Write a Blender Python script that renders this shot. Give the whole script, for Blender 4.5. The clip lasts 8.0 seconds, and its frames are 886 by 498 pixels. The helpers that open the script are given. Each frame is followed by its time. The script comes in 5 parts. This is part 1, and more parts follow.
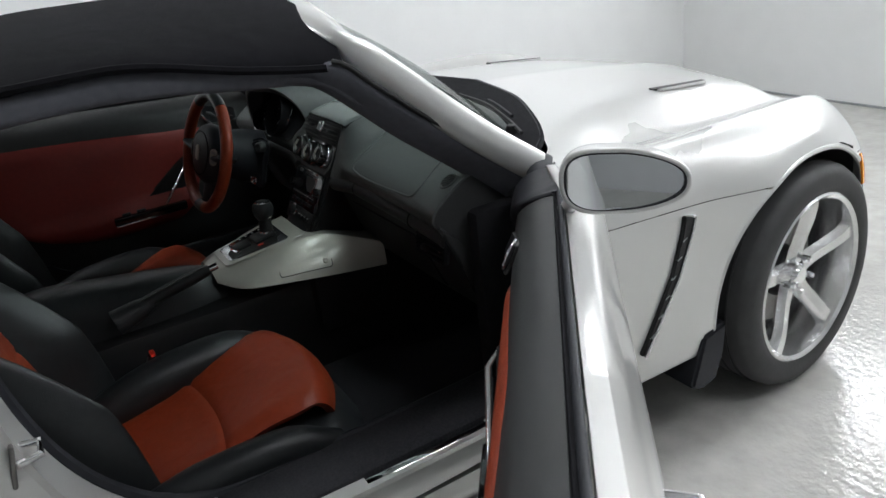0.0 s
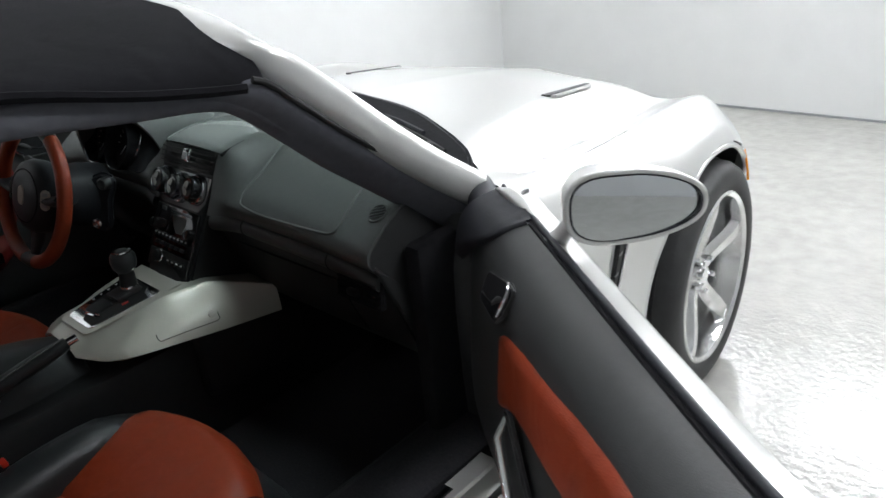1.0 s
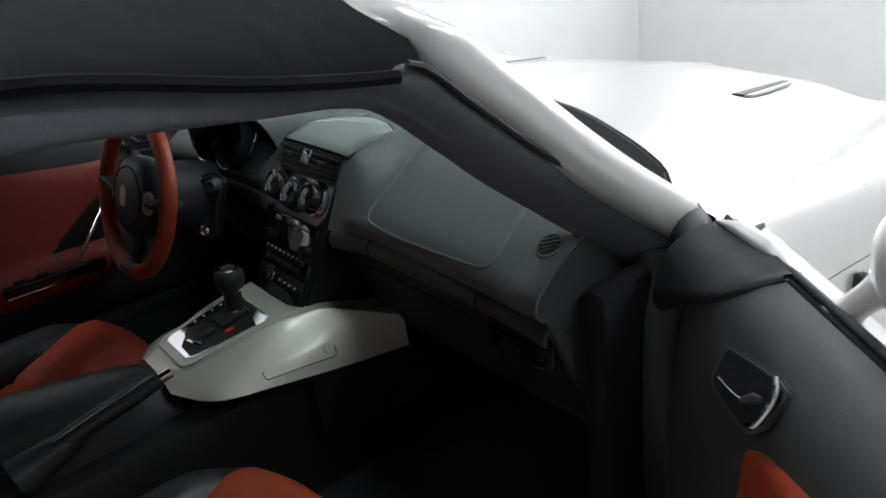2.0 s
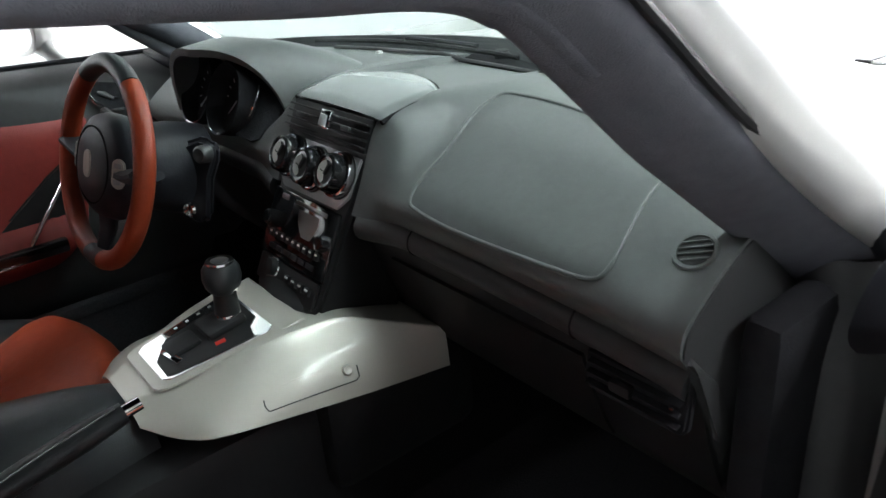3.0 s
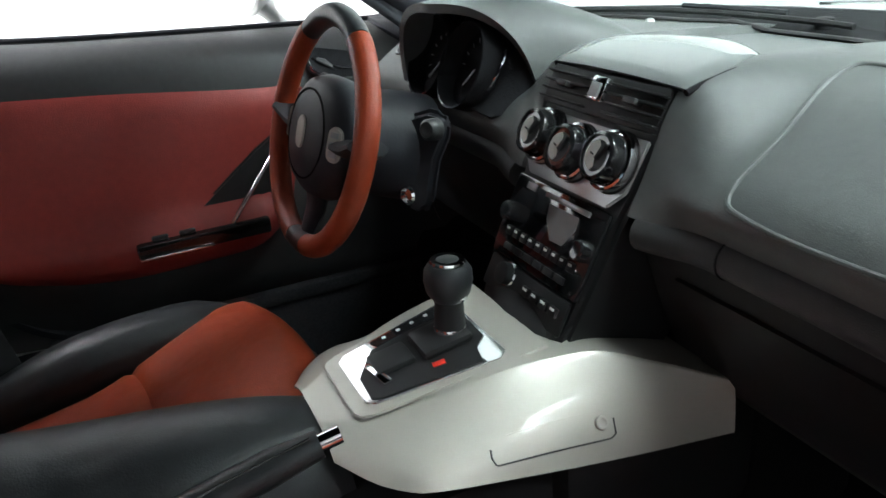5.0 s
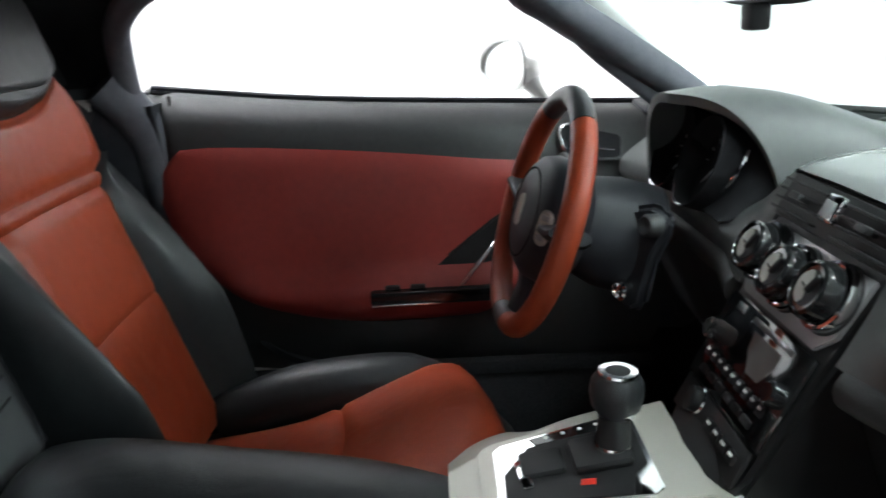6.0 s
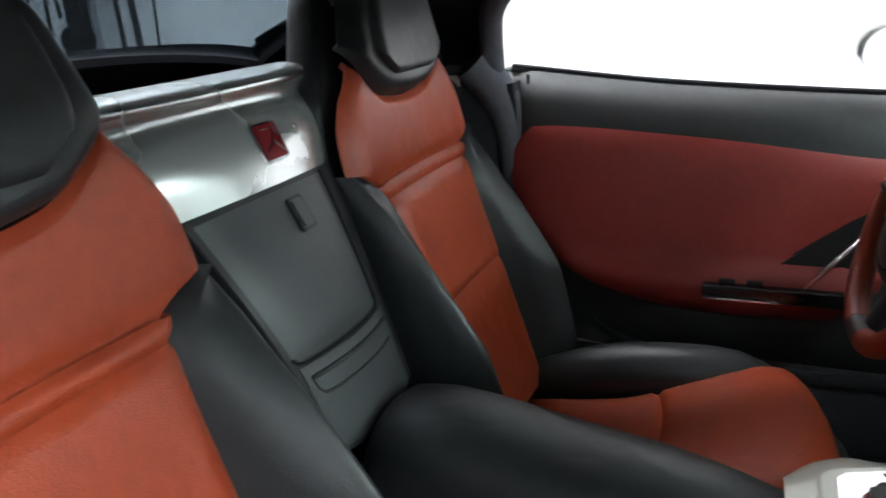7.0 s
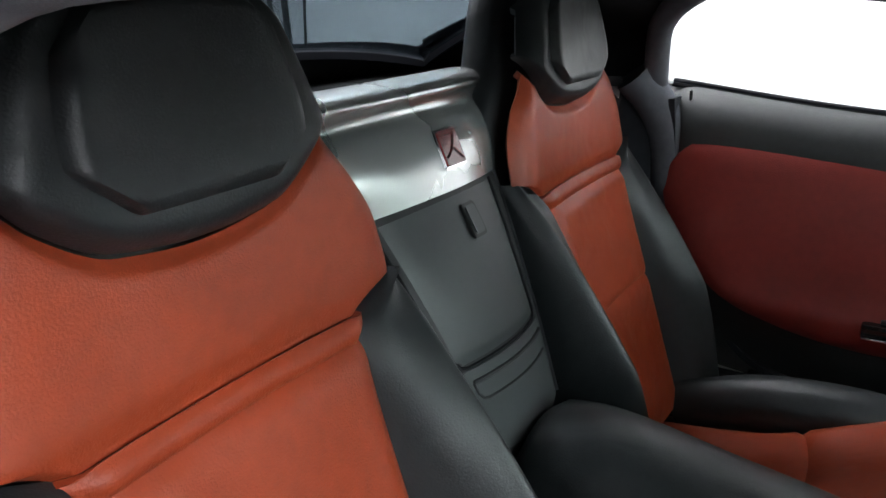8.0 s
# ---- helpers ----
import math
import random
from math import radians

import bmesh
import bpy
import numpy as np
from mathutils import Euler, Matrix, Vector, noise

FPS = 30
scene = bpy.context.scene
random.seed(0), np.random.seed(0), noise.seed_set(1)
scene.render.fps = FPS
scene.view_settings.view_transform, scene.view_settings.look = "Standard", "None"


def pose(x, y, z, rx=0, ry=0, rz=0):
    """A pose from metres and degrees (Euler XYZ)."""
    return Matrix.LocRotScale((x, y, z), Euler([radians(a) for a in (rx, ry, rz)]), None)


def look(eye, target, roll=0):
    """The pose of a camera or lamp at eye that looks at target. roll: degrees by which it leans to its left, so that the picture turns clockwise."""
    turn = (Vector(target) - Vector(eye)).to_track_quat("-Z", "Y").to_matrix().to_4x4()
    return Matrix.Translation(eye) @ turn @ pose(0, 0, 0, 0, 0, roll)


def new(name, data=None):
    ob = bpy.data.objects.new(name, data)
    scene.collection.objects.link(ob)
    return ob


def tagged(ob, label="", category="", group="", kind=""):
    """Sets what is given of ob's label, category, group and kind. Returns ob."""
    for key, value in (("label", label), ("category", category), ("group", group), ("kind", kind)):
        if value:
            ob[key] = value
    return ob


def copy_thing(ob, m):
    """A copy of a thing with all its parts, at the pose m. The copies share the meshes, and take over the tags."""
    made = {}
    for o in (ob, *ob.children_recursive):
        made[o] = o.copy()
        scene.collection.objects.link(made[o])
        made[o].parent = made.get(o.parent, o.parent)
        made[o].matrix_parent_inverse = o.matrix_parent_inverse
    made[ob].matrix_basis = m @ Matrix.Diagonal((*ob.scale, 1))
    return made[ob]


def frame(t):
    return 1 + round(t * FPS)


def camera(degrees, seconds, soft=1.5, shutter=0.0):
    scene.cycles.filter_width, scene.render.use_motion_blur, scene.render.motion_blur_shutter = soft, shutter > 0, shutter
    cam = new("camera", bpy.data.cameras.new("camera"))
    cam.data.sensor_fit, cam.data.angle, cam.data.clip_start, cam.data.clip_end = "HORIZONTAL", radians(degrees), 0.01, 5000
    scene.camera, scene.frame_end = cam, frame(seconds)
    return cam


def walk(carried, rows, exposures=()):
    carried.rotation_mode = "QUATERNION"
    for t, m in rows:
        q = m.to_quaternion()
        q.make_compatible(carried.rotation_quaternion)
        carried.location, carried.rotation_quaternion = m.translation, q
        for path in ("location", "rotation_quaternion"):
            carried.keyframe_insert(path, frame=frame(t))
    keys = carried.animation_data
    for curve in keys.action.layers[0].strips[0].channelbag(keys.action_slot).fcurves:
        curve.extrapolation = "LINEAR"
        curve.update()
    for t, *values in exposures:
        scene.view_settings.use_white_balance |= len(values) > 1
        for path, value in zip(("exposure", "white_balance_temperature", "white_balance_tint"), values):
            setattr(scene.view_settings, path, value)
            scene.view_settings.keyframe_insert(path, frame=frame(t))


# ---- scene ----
cam = camera(60.1, 8.0, shutter=0.25)
PATH = [
    (0, (2.055, -0.556, 1.385), (0.445, 0.325, 0.591), -7.3),
    (0.5, (1.873, -0.600, 1.384), (0.382, 0.457, 0.574), -4.5),
    (1, (1.700, -0.623, 1.380), (0.406, 0.654, 0.546), -6.1),
    (1.5, (1.511, -0.562, 1.343), (0.085, 0.587, 0.537), -4.6),
    (2, (1.374, -0.471, 1.310), (-0.099, 0.610, 0.494), -6.9),
    (2.2, (1.309, -0.456, 1.290), (-0.142, 0.626, 0.439), -6.4),
    (3.3, (0.959, -0.323, 1.166), (-0.491, 0.753, 0.306), -4.1),
    (3.5, (0.911, -0.310, 1.150), (-0.579, 0.721, 0.304), -4.6),
    (4, (0.819, -0.334, 1.110), (-0.702, 0.664, 0.280), -5.1),
    (4.2, (0.799, -0.354, 1.111), (-0.769, 0.586, 0.301), -6.1),
    (5.3, (0.742, -0.274, 1.074), (-1.029, 0.301, 0.343), -4.3),
    (5.5, (0.730, -0.216, 1.075), (-1.114, 0.216, 0.430), -3.9),
    (6, (0.751, -0.176, 1.087), (-1.159, -0.177, 0.496), -3.2),
    (6.5, (0.780, -0.185, 1.110), (-1.072, -0.618, 0.491), -5.7),
    (7, (0.794, -0.236, 1.130), (-0.948, -0.987, 0.495), -3.6),
    (7.5, (0.812, -0.286, 1.149), (-0.839, -1.234, 0.535), -2.6),
    (8, (0.833, -0.315, 1.158), (-0.787, -1.296, 0.516), -0.8),
]
EXPOSURES = [(0.0, 0.0), (1.0, 0.3), (1.5, 0.37), (2.2, 0.48), (3.3, 1.7), (4.2, 1.8), (5.3, 1.85), (6.0, 1.8), (6.5, 1.75), (7.2, 1.7), (8.0, 1.65)]
walk(cam, [(t, look(eye, target, roll)) for t, eye, target, roll in PATH], EXPOSURES)

# ---------------------------------------------------------------- tools
V = Vector


def spl(keys, t):
    """Smooth curve through keys (t, a, b, ...) at t."""
    n = len(keys)
    if t <= keys[0][0]:
        return V(keys[0][1:]) if len(keys[0]) > 2 else keys[0][1]
    if t >= keys[-1][0]:
        return V(keys[-1][1:]) if len(keys[0]) > 2 else keys[-1][1]
    i = max(j for j in range(n - 1) if keys[j][0] <= t)
    t0, t1 = keys[i][0], keys[i + 1][0]
    s = (t - t0) / (t1 - t0)
    out = []
    for k in range(1, len(keys[0])):
        def slope(j):
            if j == 0 or j == n - 1:
                a, b = (0, 1) if j == 0 else (n - 2, n - 1)
                return (keys[b][k] - keys[a][k]) / (keys[b][0] - keys[a][0])
            d0 = (keys[j][k] - keys[j - 1][k]) / (keys[j][0] - keys[j - 1][0])
            d1 = (keys[j + 1][k] - keys[j][k]) / (keys[j + 1][0] - keys[j][0])
            return 0 if d0 * d1 <= 0 else 2 * d0 * d1 / (d0 + d1)
        p0, p1, m0, m1 = keys[i][k], keys[i + 1][k], slope(i), slope(i + 1)
        h = t1 - t0
        out.append((2 * s**3 - 3 * s**2 + 1) * p0 + (s**3 - 2 * s**2 + s) * h * m0 + (3 * s**2 - 2 * s**3) * p1 + (s**3 - s**2) * h * m1)
    return V(out) if len(out) > 1 else out[0]


def sm(a, b, x):
    t = min(1, max(0, (x - a) / (b - a)))
    return t * t * (3 - 2 * t)


def part(name, bm, mat, parent=None, label="", angle=42):
    me = bpy.data.meshes.new(name)
    bmesh.ops.recalc_face_normals(bm, faces=bm.faces)
    bm.to_mesh(me)
    bm.free()
    me.materials.append(mat)
    for p in me.polygons:
        p.use_smooth = True
    me.set_sharp_from_angle(angle=radians(angle))
    ob = new(name, me)
    ob.parent = parent
    if label:
        ob["label"] = label
    return ob


def thing(name, label, category, at=(0, 0, 0), group="", kind=""):
    ob = new(name)
    ob.location = at
    ob.empty_display_size = 0.05
    return tagged(ob, label, category, group, kind)


def subpart(name, parent, label=""):
    """A part that only carries sub-parts."""
    ob = new(name)
    ob.parent = parent
    ob.empty_display_size = 0.05
    if label:
        ob["label"] = label
    return ob


def moved(bm, m):
    bmesh.ops.transform(bm, matrix=m, verts=bm.verts)
    return bm


def mirrored(bm):
    bmesh.ops.scale(bm, vec=(-1, 1, 1), verts=bm.verts)
    bmesh.ops.reverse_faces(bm, faces=bm.faces)
    return bm


def joined(*bms):
    out = bms[0]
    for b in bms[1:]:
        me = bpy.data.meshes.new("joined")
        b.to_mesh(me)
        b.free()
        out.from_mesh(me)
        bpy.data.meshes.remove(me)
    return out


def box(c, s, bev=0.004, seg=2, turn=None):
    bm = bmesh.new()
    bmesh.ops.create_cube(bm, size=1)
    bmesh.ops.scale(bm, vec=s, verts=bm.verts)
    if bev:
        bmesh.ops.bevel(bm, geom=bm.edges[:], offset=min(bev, min(s) * 0.45), segments=seg, affect="EDGES", profile=0.5)
    return moved(bm, Matrix.Translation(c) @ (turn or Matrix()))


def grid(f, nu, nv, thick=0.0, keep=None, snap=None, out=None):
    """A sheet f(u, v), u and v from 0 to 1; keep(point): which faces stay; snap(point): moves border points; out: its outer side."""
    bm = bmesh.new()
    vs = [[bm.verts.new(f(i / nu, j / nv)) for j in range(nv + 1)] for i in range(nu + 1)]
    for i in range(nu):
        for j in range(nv):
            q = (vs[i][j], vs[i + 1][j], vs[i + 1][j + 1], vs[i][j + 1])
            if keep is None or keep(sum((v.co for v in q), V()) / 4):
                try:
                    bm.faces.new(q)
                except ValueError:
                    pass
    loose = [v for v in bm.verts if not v.link_faces]
    bmesh.ops.delete(bm, geom=loose, context="VERTS")
    if snap:
        for v in bm.verts:
            if v.is_boundary:
                p = snap(v.co)
                if p is not None:
                    v.co = p
    bmesh.ops.remove_doubles(bm, verts=bm.verts, dist=0.0002)
    bmesh.ops.recalc_face_normals(bm, faces=bm.faces)
    if out:
        bm.normal_update()
        if sum((f.normal * f.calc_area() for f in bm.faces), V()).dot(V(out)) < 0:
            bmesh.ops.reverse_faces(bm, faces=bm.faces)
    if thick:
        bmesh.ops.solidify(bm, geom=bm.faces[:], thickness=thick)
    return bm


def tube(pts, rad, n=10, closed=False, up=(0, 0, 1), flat=1.0):
    """A round bar along pts; rad and flat (its height over its width): a number or one for each point."""
    pts = [V(p) for p in pts]
    bm, rings = bmesh.new(), []
    m = len(pts)
    for i, p in enumerate(pts):
        a, b = (pts[i - 1] if i or closed else p), (pts[(i + 1) % m] if i < m - 1 or closed else p)
        d = (b - a).normalized()
        s = d.cross(V(up))
        s = s.normalized() if s.length > 1e-4 else d.orthogonal().normalized()
        w = s.cross(d)
        r = rad if isinstance(rad, (int, float)) else rad[i]
        fl = flat if isinstance(flat, (int, float)) else flat[i]
        rings.append([bm.verts.new(p + r * (math.cos(k * math.tau / n) * s + fl * math.sin(k * math.tau / n) * w)) for k in range(n)])
    for i in range(m if closed else m - 1):
        a, b = rings[i], rings[(i + 1) % m]
        for k in range(n):
            bm.faces.new((a[k], a[(k + 1) % n], b[(k + 1) % n], b[k]))
    if not closed:
        bm.faces.new(rings[0][::-1])
        bm.faces.new(rings[-1])
    return bm


def curve(keys, n):
    """n + 1 points of the smooth curve through the keys (points)."""
    k = [(i, *p) for i, p in enumerate(keys)]
    return [spl(k, i * (len(keys) - 1) / n) for i in range(n + 1)]


def lathe(profile, n=24, m=None):
    """Turned round z: profile of (radius, height)."""
    bm, rings = bmesh.new(), []
    for r, h in profile:
        rings.append([bm.verts.new((r * math.cos(k * math.tau / n), r * math.sin(k * math.tau / n), h)) for k in range(n)])
    for a, b in zip(rings, rings[1:]):
        for k in range(n):
            bm.faces.new((a[k], a[(k + 1) % n], b[(k + 1) % n], b[k]))
    bmesh.ops.remove_doubles(bm, verts=bm.verts, dist=0.0001)
    bmesh.ops.holes_fill(bm, edges=[e for e in bm.edges if e.is_boundary])
    return moved(bm, m) if m else bm


def prism(outline, depth, m=None, bev=0.0, seg=2):
    """An outline in x and y, raised by depth along z."""
    bm = bmesh.new()
    f = bm.faces.new([bm.verts.new((x, y, 0)) for x, y in outline])
    top = bmesh.ops.extrude_face_region(bm, geom=[f])
    bmesh.ops.translate(bm, vec=(0, 0, depth), verts=[g for g in top["geom"] if isinstance(g, bmesh.types.BMVert)])
    bmesh.ops.recalc_face_normals(bm, faces=bm.faces)
    if bev:
        bmesh.ops.bevel(bm, geom=[e for e in bm.edges if e.calc_face_angle(0) > 0.5], offset=bev, segments=seg, affect="EDGES")
    return moved(bm, m) if m else bm


def loft(loops, cap=True):
    bm = bmesh.new()
    rings = [[bm.verts.new(p) for p in loop] for loop in loops]
    n = len(rings[0])
    for a, b in zip(rings, rings[1:]):
        for k in range(n):
            bm.faces.new((a[k], a[(k + 1) % n], b[(k + 1) % n], b[k]))
    if cap:
        bm.faces.new(rings[0][::-1])
        bm.faces.new(rings[-1])
    return bm


def rounded(w, h, r, n=5):
    """A rounded rectangle's outline round the origin."""
    out = []
    for cx, cy, a0 in ((w / 2 - r, h / 2 - r, 0), (-w / 2 + r, h / 2 - r, 90), (-w / 2 + r, -h / 2 + r, 180), (w / 2 - r, -h / 2 + r, 270)):
        for k in range(n + 1):
            a = radians(a0 + 90 * k / n)
            out.append((cx + r * math.cos(a), cy + r * math.sin(a)))
    return out


def facing(at, normal, up=(0, 0, 1)):
    """A frame at a point: z along the normal, y towards up."""
    z = V(normal).normalized()
    x = V(up).cross(z).normalized()
    y = z.cross(x)
    m = Matrix((x, y, z)).transposed().to_4x4()
    m.translation = V(at)
    return m


# ---------------------------------------------------------------- light
world = bpy.data.worlds.new("world")
scene.world = world
world.use_nodes = True
world.node_tree.nodes["Background"].inputs[0].default_value = (0.9, 0.95, 1.0, 1)
world.node_tree.nodes["Background"].inputs[1].default_value = 0.05

# ---------------------------------------------------------------- materials


def material(name, base, rough=0.5, metal=0.0, coat=0.0, var=0.08, grain=40.0, bump=0.0, bump_scale=300.0, rough_var=0.06, stain=3.0, emit=0.0, spec=0.5, relief=0.002, fold=0.0, sheen=0.0):
    """Principled surface with colour and roughness varied at two scales and fine relief."""
    mat = bpy.data.materials.new(name)
    mat.use_nodes = True
    nt = mat.node_tree
    bs = nt.nodes["Principled BSDF"]
    bs.inputs["Roughness"].default_value = rough
    bs.inputs["Metallic"].default_value = metal
    bs.inputs["Coat Weight"].default_value = coat
    bs.inputs["Coat Roughness"].default_value = 0.05
    bs.inputs["Specular IOR Level"].default_value = spec
    bs.inputs["Sheen Weight"].default_value = sheen
    co = nt.nodes.new("ShaderNodeTexCoord")
    n1, n2 = nt.nodes.new("ShaderNodeTexNoise"), nt.nodes.new("ShaderNodeTexNoise")
    n1.inputs["Scale"].default_value, n1.inputs["Detail"].default_value = grain, 4
    n2.inputs["Scale"].default_value, n2.inputs["Detail"].default_value = stain, 5
    for n in (n1, n2):
        nt.links.new(co.outputs["Object"], n.inputs["Vector"])
    add = nt.nodes.new("ShaderNodeMath")
    add.operation = "ADD"
    nt.links.new(n1.outputs["Fac"], add.inputs[0])
    nt.links.new(n2.outputs["Fac"], add.inputs[1])
    rng = nt.nodes.new("ShaderNodeMapRange")
    rng.inputs[1].default_value, rng.inputs[2].default_value = 0.7, 1.3
    rng.inputs[3].default_value, rng.inputs[4].default_value = 1 - var, 1 + var
    nt.links.new(add.outputs[0], rng.inputs[0])
    mul = nt.nodes.new("ShaderNodeMix")
    mul.data_type, mul.blend_type = "RGBA", "MULTIPLY"
    mul.inputs[0].default_value = 1
    mul.inputs[6].default_value = (*base, 1)
    nt.links.new(rng.outputs[0], mul.inputs[7])
    nt.links.new(mul.outputs[2], bs.inputs["Base Color"])
    rr = nt.nodes.new("ShaderNodeMapRange")
    rr.inputs[1].default_value, rr.inputs[2].default_value = 0.3, 0.7
    rr.inputs[3].default_value, rr.inputs[4].default_value = max(0.02, rough - rough_var), min(1, rough + rough_var)
    nt.links.new(n2.outputs["Fac"], rr.inputs[0])
    nt.links.new(rr.outputs[0], bs.inputs["Roughness"])
    if bump:
        n3 = nt.nodes.new("ShaderNodeTexNoise")
        n3.inputs["Scale"].default_value, n3.inputs["Detail"].default_value = bump_scale, 3
        nt.links.new(co.outputs["Object"], n3.inputs["Vector"])
        bp = nt.nodes.new("ShaderNodeBump")
        bp.inputs["Strength"].default_value, bp.inputs["Distance"].default_value = bump, relief
        nt.links.new(n3.outputs["Fac"], bp.inputs["Height"])
        if fold:
            n4, b2 = nt.nodes.new("ShaderNodeTexNoise"), nt.nodes.new("ShaderNodeBump")
            n4.inputs["Scale"].default_value, n4.inputs["Detail"].default_value, n4.inputs["Distortion"].default_value = 11.0, 2, 0.6
            b2.inputs["Strength"].default_value, b2.inputs["Distance"].default_value = fold, 0.012
            nt.links.new(co.outputs["Object"], n4.inputs["Vector"])
            nt.links.new(n4.outputs["Fac"], b2.inputs["Height"])
            nt.links.new(b2.outputs["Normal"], bp.inputs["Normal"])
        nt.links.new(bp.outputs["Normal"], bs.inputs["Normal"])
    if emit:
        bs.inputs["Emission Color"].default_value = (0.925, 0.96, 1.0, 1)
        bs.inputs["Emission Strength"].default_value = emit
    return mat


def glass(name, tint, rough=0.0, mix=0.9):
    """A thin pane: clear, tinted, with a mirror's gloss."""
    mat = bpy.data.materials.new(name)
    mat.use_nodes = True
    nt = mat.node_tree
    nt.nodes.remove(nt.nodes["Principled BSDF"])
    tr, gl, mx, lw = (nt.nodes.new(k) for k in ("ShaderNodeBsdfTransparent", "ShaderNodeBsdfGlossy", "ShaderNodeMixShader", "ShaderNodeLayerWeight"))
    pw, ml = nt.nodes.new("ShaderNodeMath"), nt.nodes.new("ShaderNodeMath")
    pw.operation, ml.operation = "POWER", "MULTIPLY_ADD"
    pw.inputs[1].default_value, ml.inputs[1].default_value, ml.inputs[2].default_value = 4.0, 0.45, 0.02
    tr.inputs[0].default_value = (*tint, 1)
    gl.inputs["Roughness"].default_value = rough
    nt.links.new(lw.outputs["Facing"], pw.inputs[0])
    nt.links.new(pw.outputs[0], ml.inputs[0])
    nt.links.new(ml.outputs[0], mx.inputs[0])
    nt.links.new(tr.outputs[0], mx.inputs[1])
    nt.links.new(gl.outputs[0], mx.inputs[2])
    nt.links.new(mx.outputs[0], nt.nodes["Material Output"].inputs[0])
    return mat


SILVER = material("silver_paint", (0.63, 0.63, 0.615), 0.30, 0.40, 0.8, var=0.03, grain=900, stain=2, rough_var=0.03)
CONSOLE = material("satin_silver_plastic", (0.45, 0.432, 0.385), 0.43, 0.35, 0.35, var=0.03, grain=700, rough_var=0.04)
FAIRING = material("satin_silver_moulding", (0.56, 0.575, 0.57), 0.27, 0.80, 0.25, var=0.02, grain=600, rough_var=0.02)
LID_GREY = material("grey_grained_plastic", (0.036, 0.040, 0.042), 0.46, var=0.08, grain=80, bump=0.2, bump_scale=700, rough_var=0.05)
RED = material("red_leather", (0.28, 0.040, 0.0135), 0.42, var=0.12, grain=60, bump=0.35, bump_scale=420, stain=6, rough_var=0.08, spec=0.4, fold=0.35)
DARK_RED = material("red_door_vinyl", (0.24, 0.028, 0.022), 0.45, var=0.10, grain=60, bump=0.3, bump_scale=420, stain=5, rough_var=0.08)
LEATHER = material("black_leather", (0.022, 0.024, 0.026), 0.40, var=0.15, grain=60, bump=0.2, bump_scale=420, rough_var=0.08, spec=0.38, fold=0.25)
PILLAR_CLOTH = material("grey_pillar_cloth", (0.105, 0.107, 0.124), 0.85, var=0.12, grain=60, bump=0.4, bump_scale=700, spec=0.2)
COWL = material("matte_black_plastic", (0.017, 0.017, 0.019), 0.85, var=0.2, grain=60, bump=0.4, bump_scale=300, spec=0.05)
# grey chosen so the east wall bounces less light into the cabin
DIMMING_WALL = material("dimming_wall_grey", (0.50, 0.51, 0.52), 0.6, var=0.04, grain=6, bump=0.15, bump_scale=60, stain=0.8)
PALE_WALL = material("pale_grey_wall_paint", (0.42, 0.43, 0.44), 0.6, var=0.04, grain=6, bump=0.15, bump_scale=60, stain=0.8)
PLASTIC = material("dark_grained_plastic", (0.035, 0.036, 0.037), 0.48, var=0.12, grain=80, bump=0.3, bump_scale=700, rough_var=0.08)
DASH = material("soft_dash_skin", (0.088, 0.094, 0.093), 0.38, var=0.10, grain=80, bump=0.3, bump_scale=800, rough_var=0.05)
BLACK = material("black_trim", (0.016, 0.016, 0.017), 0.5, var=0.15, grain=60, rough_var=0.1, spec=0.3)
GLOSS = material("piano_black", (0.014, 0.014, 0.015), 0.10, coat=0.5, var=0.1)
RUBBER = material("black_rubber", (0.019, 0.020, 0.025), 0.55, var=0.15, grain=50, bump=0.15, bump_scale=200, spec=0.3)
TYRE = material("tyre_rubber", (0.030, 0.030, 0.031), 0.62, var=0.2, grain=30, bump=0.3, bump_scale=120)
FABRIC = material("black_canvas", (0.009, 0.009, 0.011), 0.95, var=0.2, grain=25, bump=0.6, bump_scale=900, stain=4, spec=0.02, fold=0.4, sheen=0.04)
LINING = material("headliner_cloth", (0.024, 0.025, 0.031), 0.9, var=0.15, grain=60, bump=0.4, bump_scale=700, spec=0.15, sheen=0.05)
CARPET = material("black_carpet", (0.036, 0.036, 0.040), 0.95, var=0.3, grain=200, bump=0.8, bump_scale=500, spec=0.05)
CHROME = material("chrome", (0.85, 0.85, 0.86), 0.08, 1.0, var=0.03, rough_var=0.03)
ALLOY = material("bright_alloy", (0.72, 0.72, 0.72), 0.22, 0.9, 0.4, var=0.04, rough_var=0.05)
STEEL = material("brake_steel", (0.25, 0.24, 0.23), 0.4, 0.9, var=0.2)
MIRROR = material("mirror_glass", (0.85, 0.87, 0.88), 0.02, 1.0, var=0.01, rough_var=0.01)
AMBER = material("amber_lens", (0.9, 0.30, 0.02), 0.15, coat=0.5, var=0.05)
DIAL = material("dial_face", (0.42, 0.41, 0.38), 0.5, var=0.05)
CONTROL_PLATE = material("satin_grey_plate", (0.30, 0.30, 0.305), 0.22, 0.3, coat=0.3, var=0.04)
LCD = material("display_grey", (0.20, 0.20, 0.195), 0.2, var=0.05)
WHITE_MARK = material("pale_print", (0.75, 0.75, 0.73), 0.5, var=0.03)
RED_MARK = material("red_plastic", (0.65, 0.035, 0.02), 0.35, var=0.05)
BADGE = material("deep_red_enamel", (0.10, 0.008, 0.010), 0.12, coat=0.6, var=0.05)
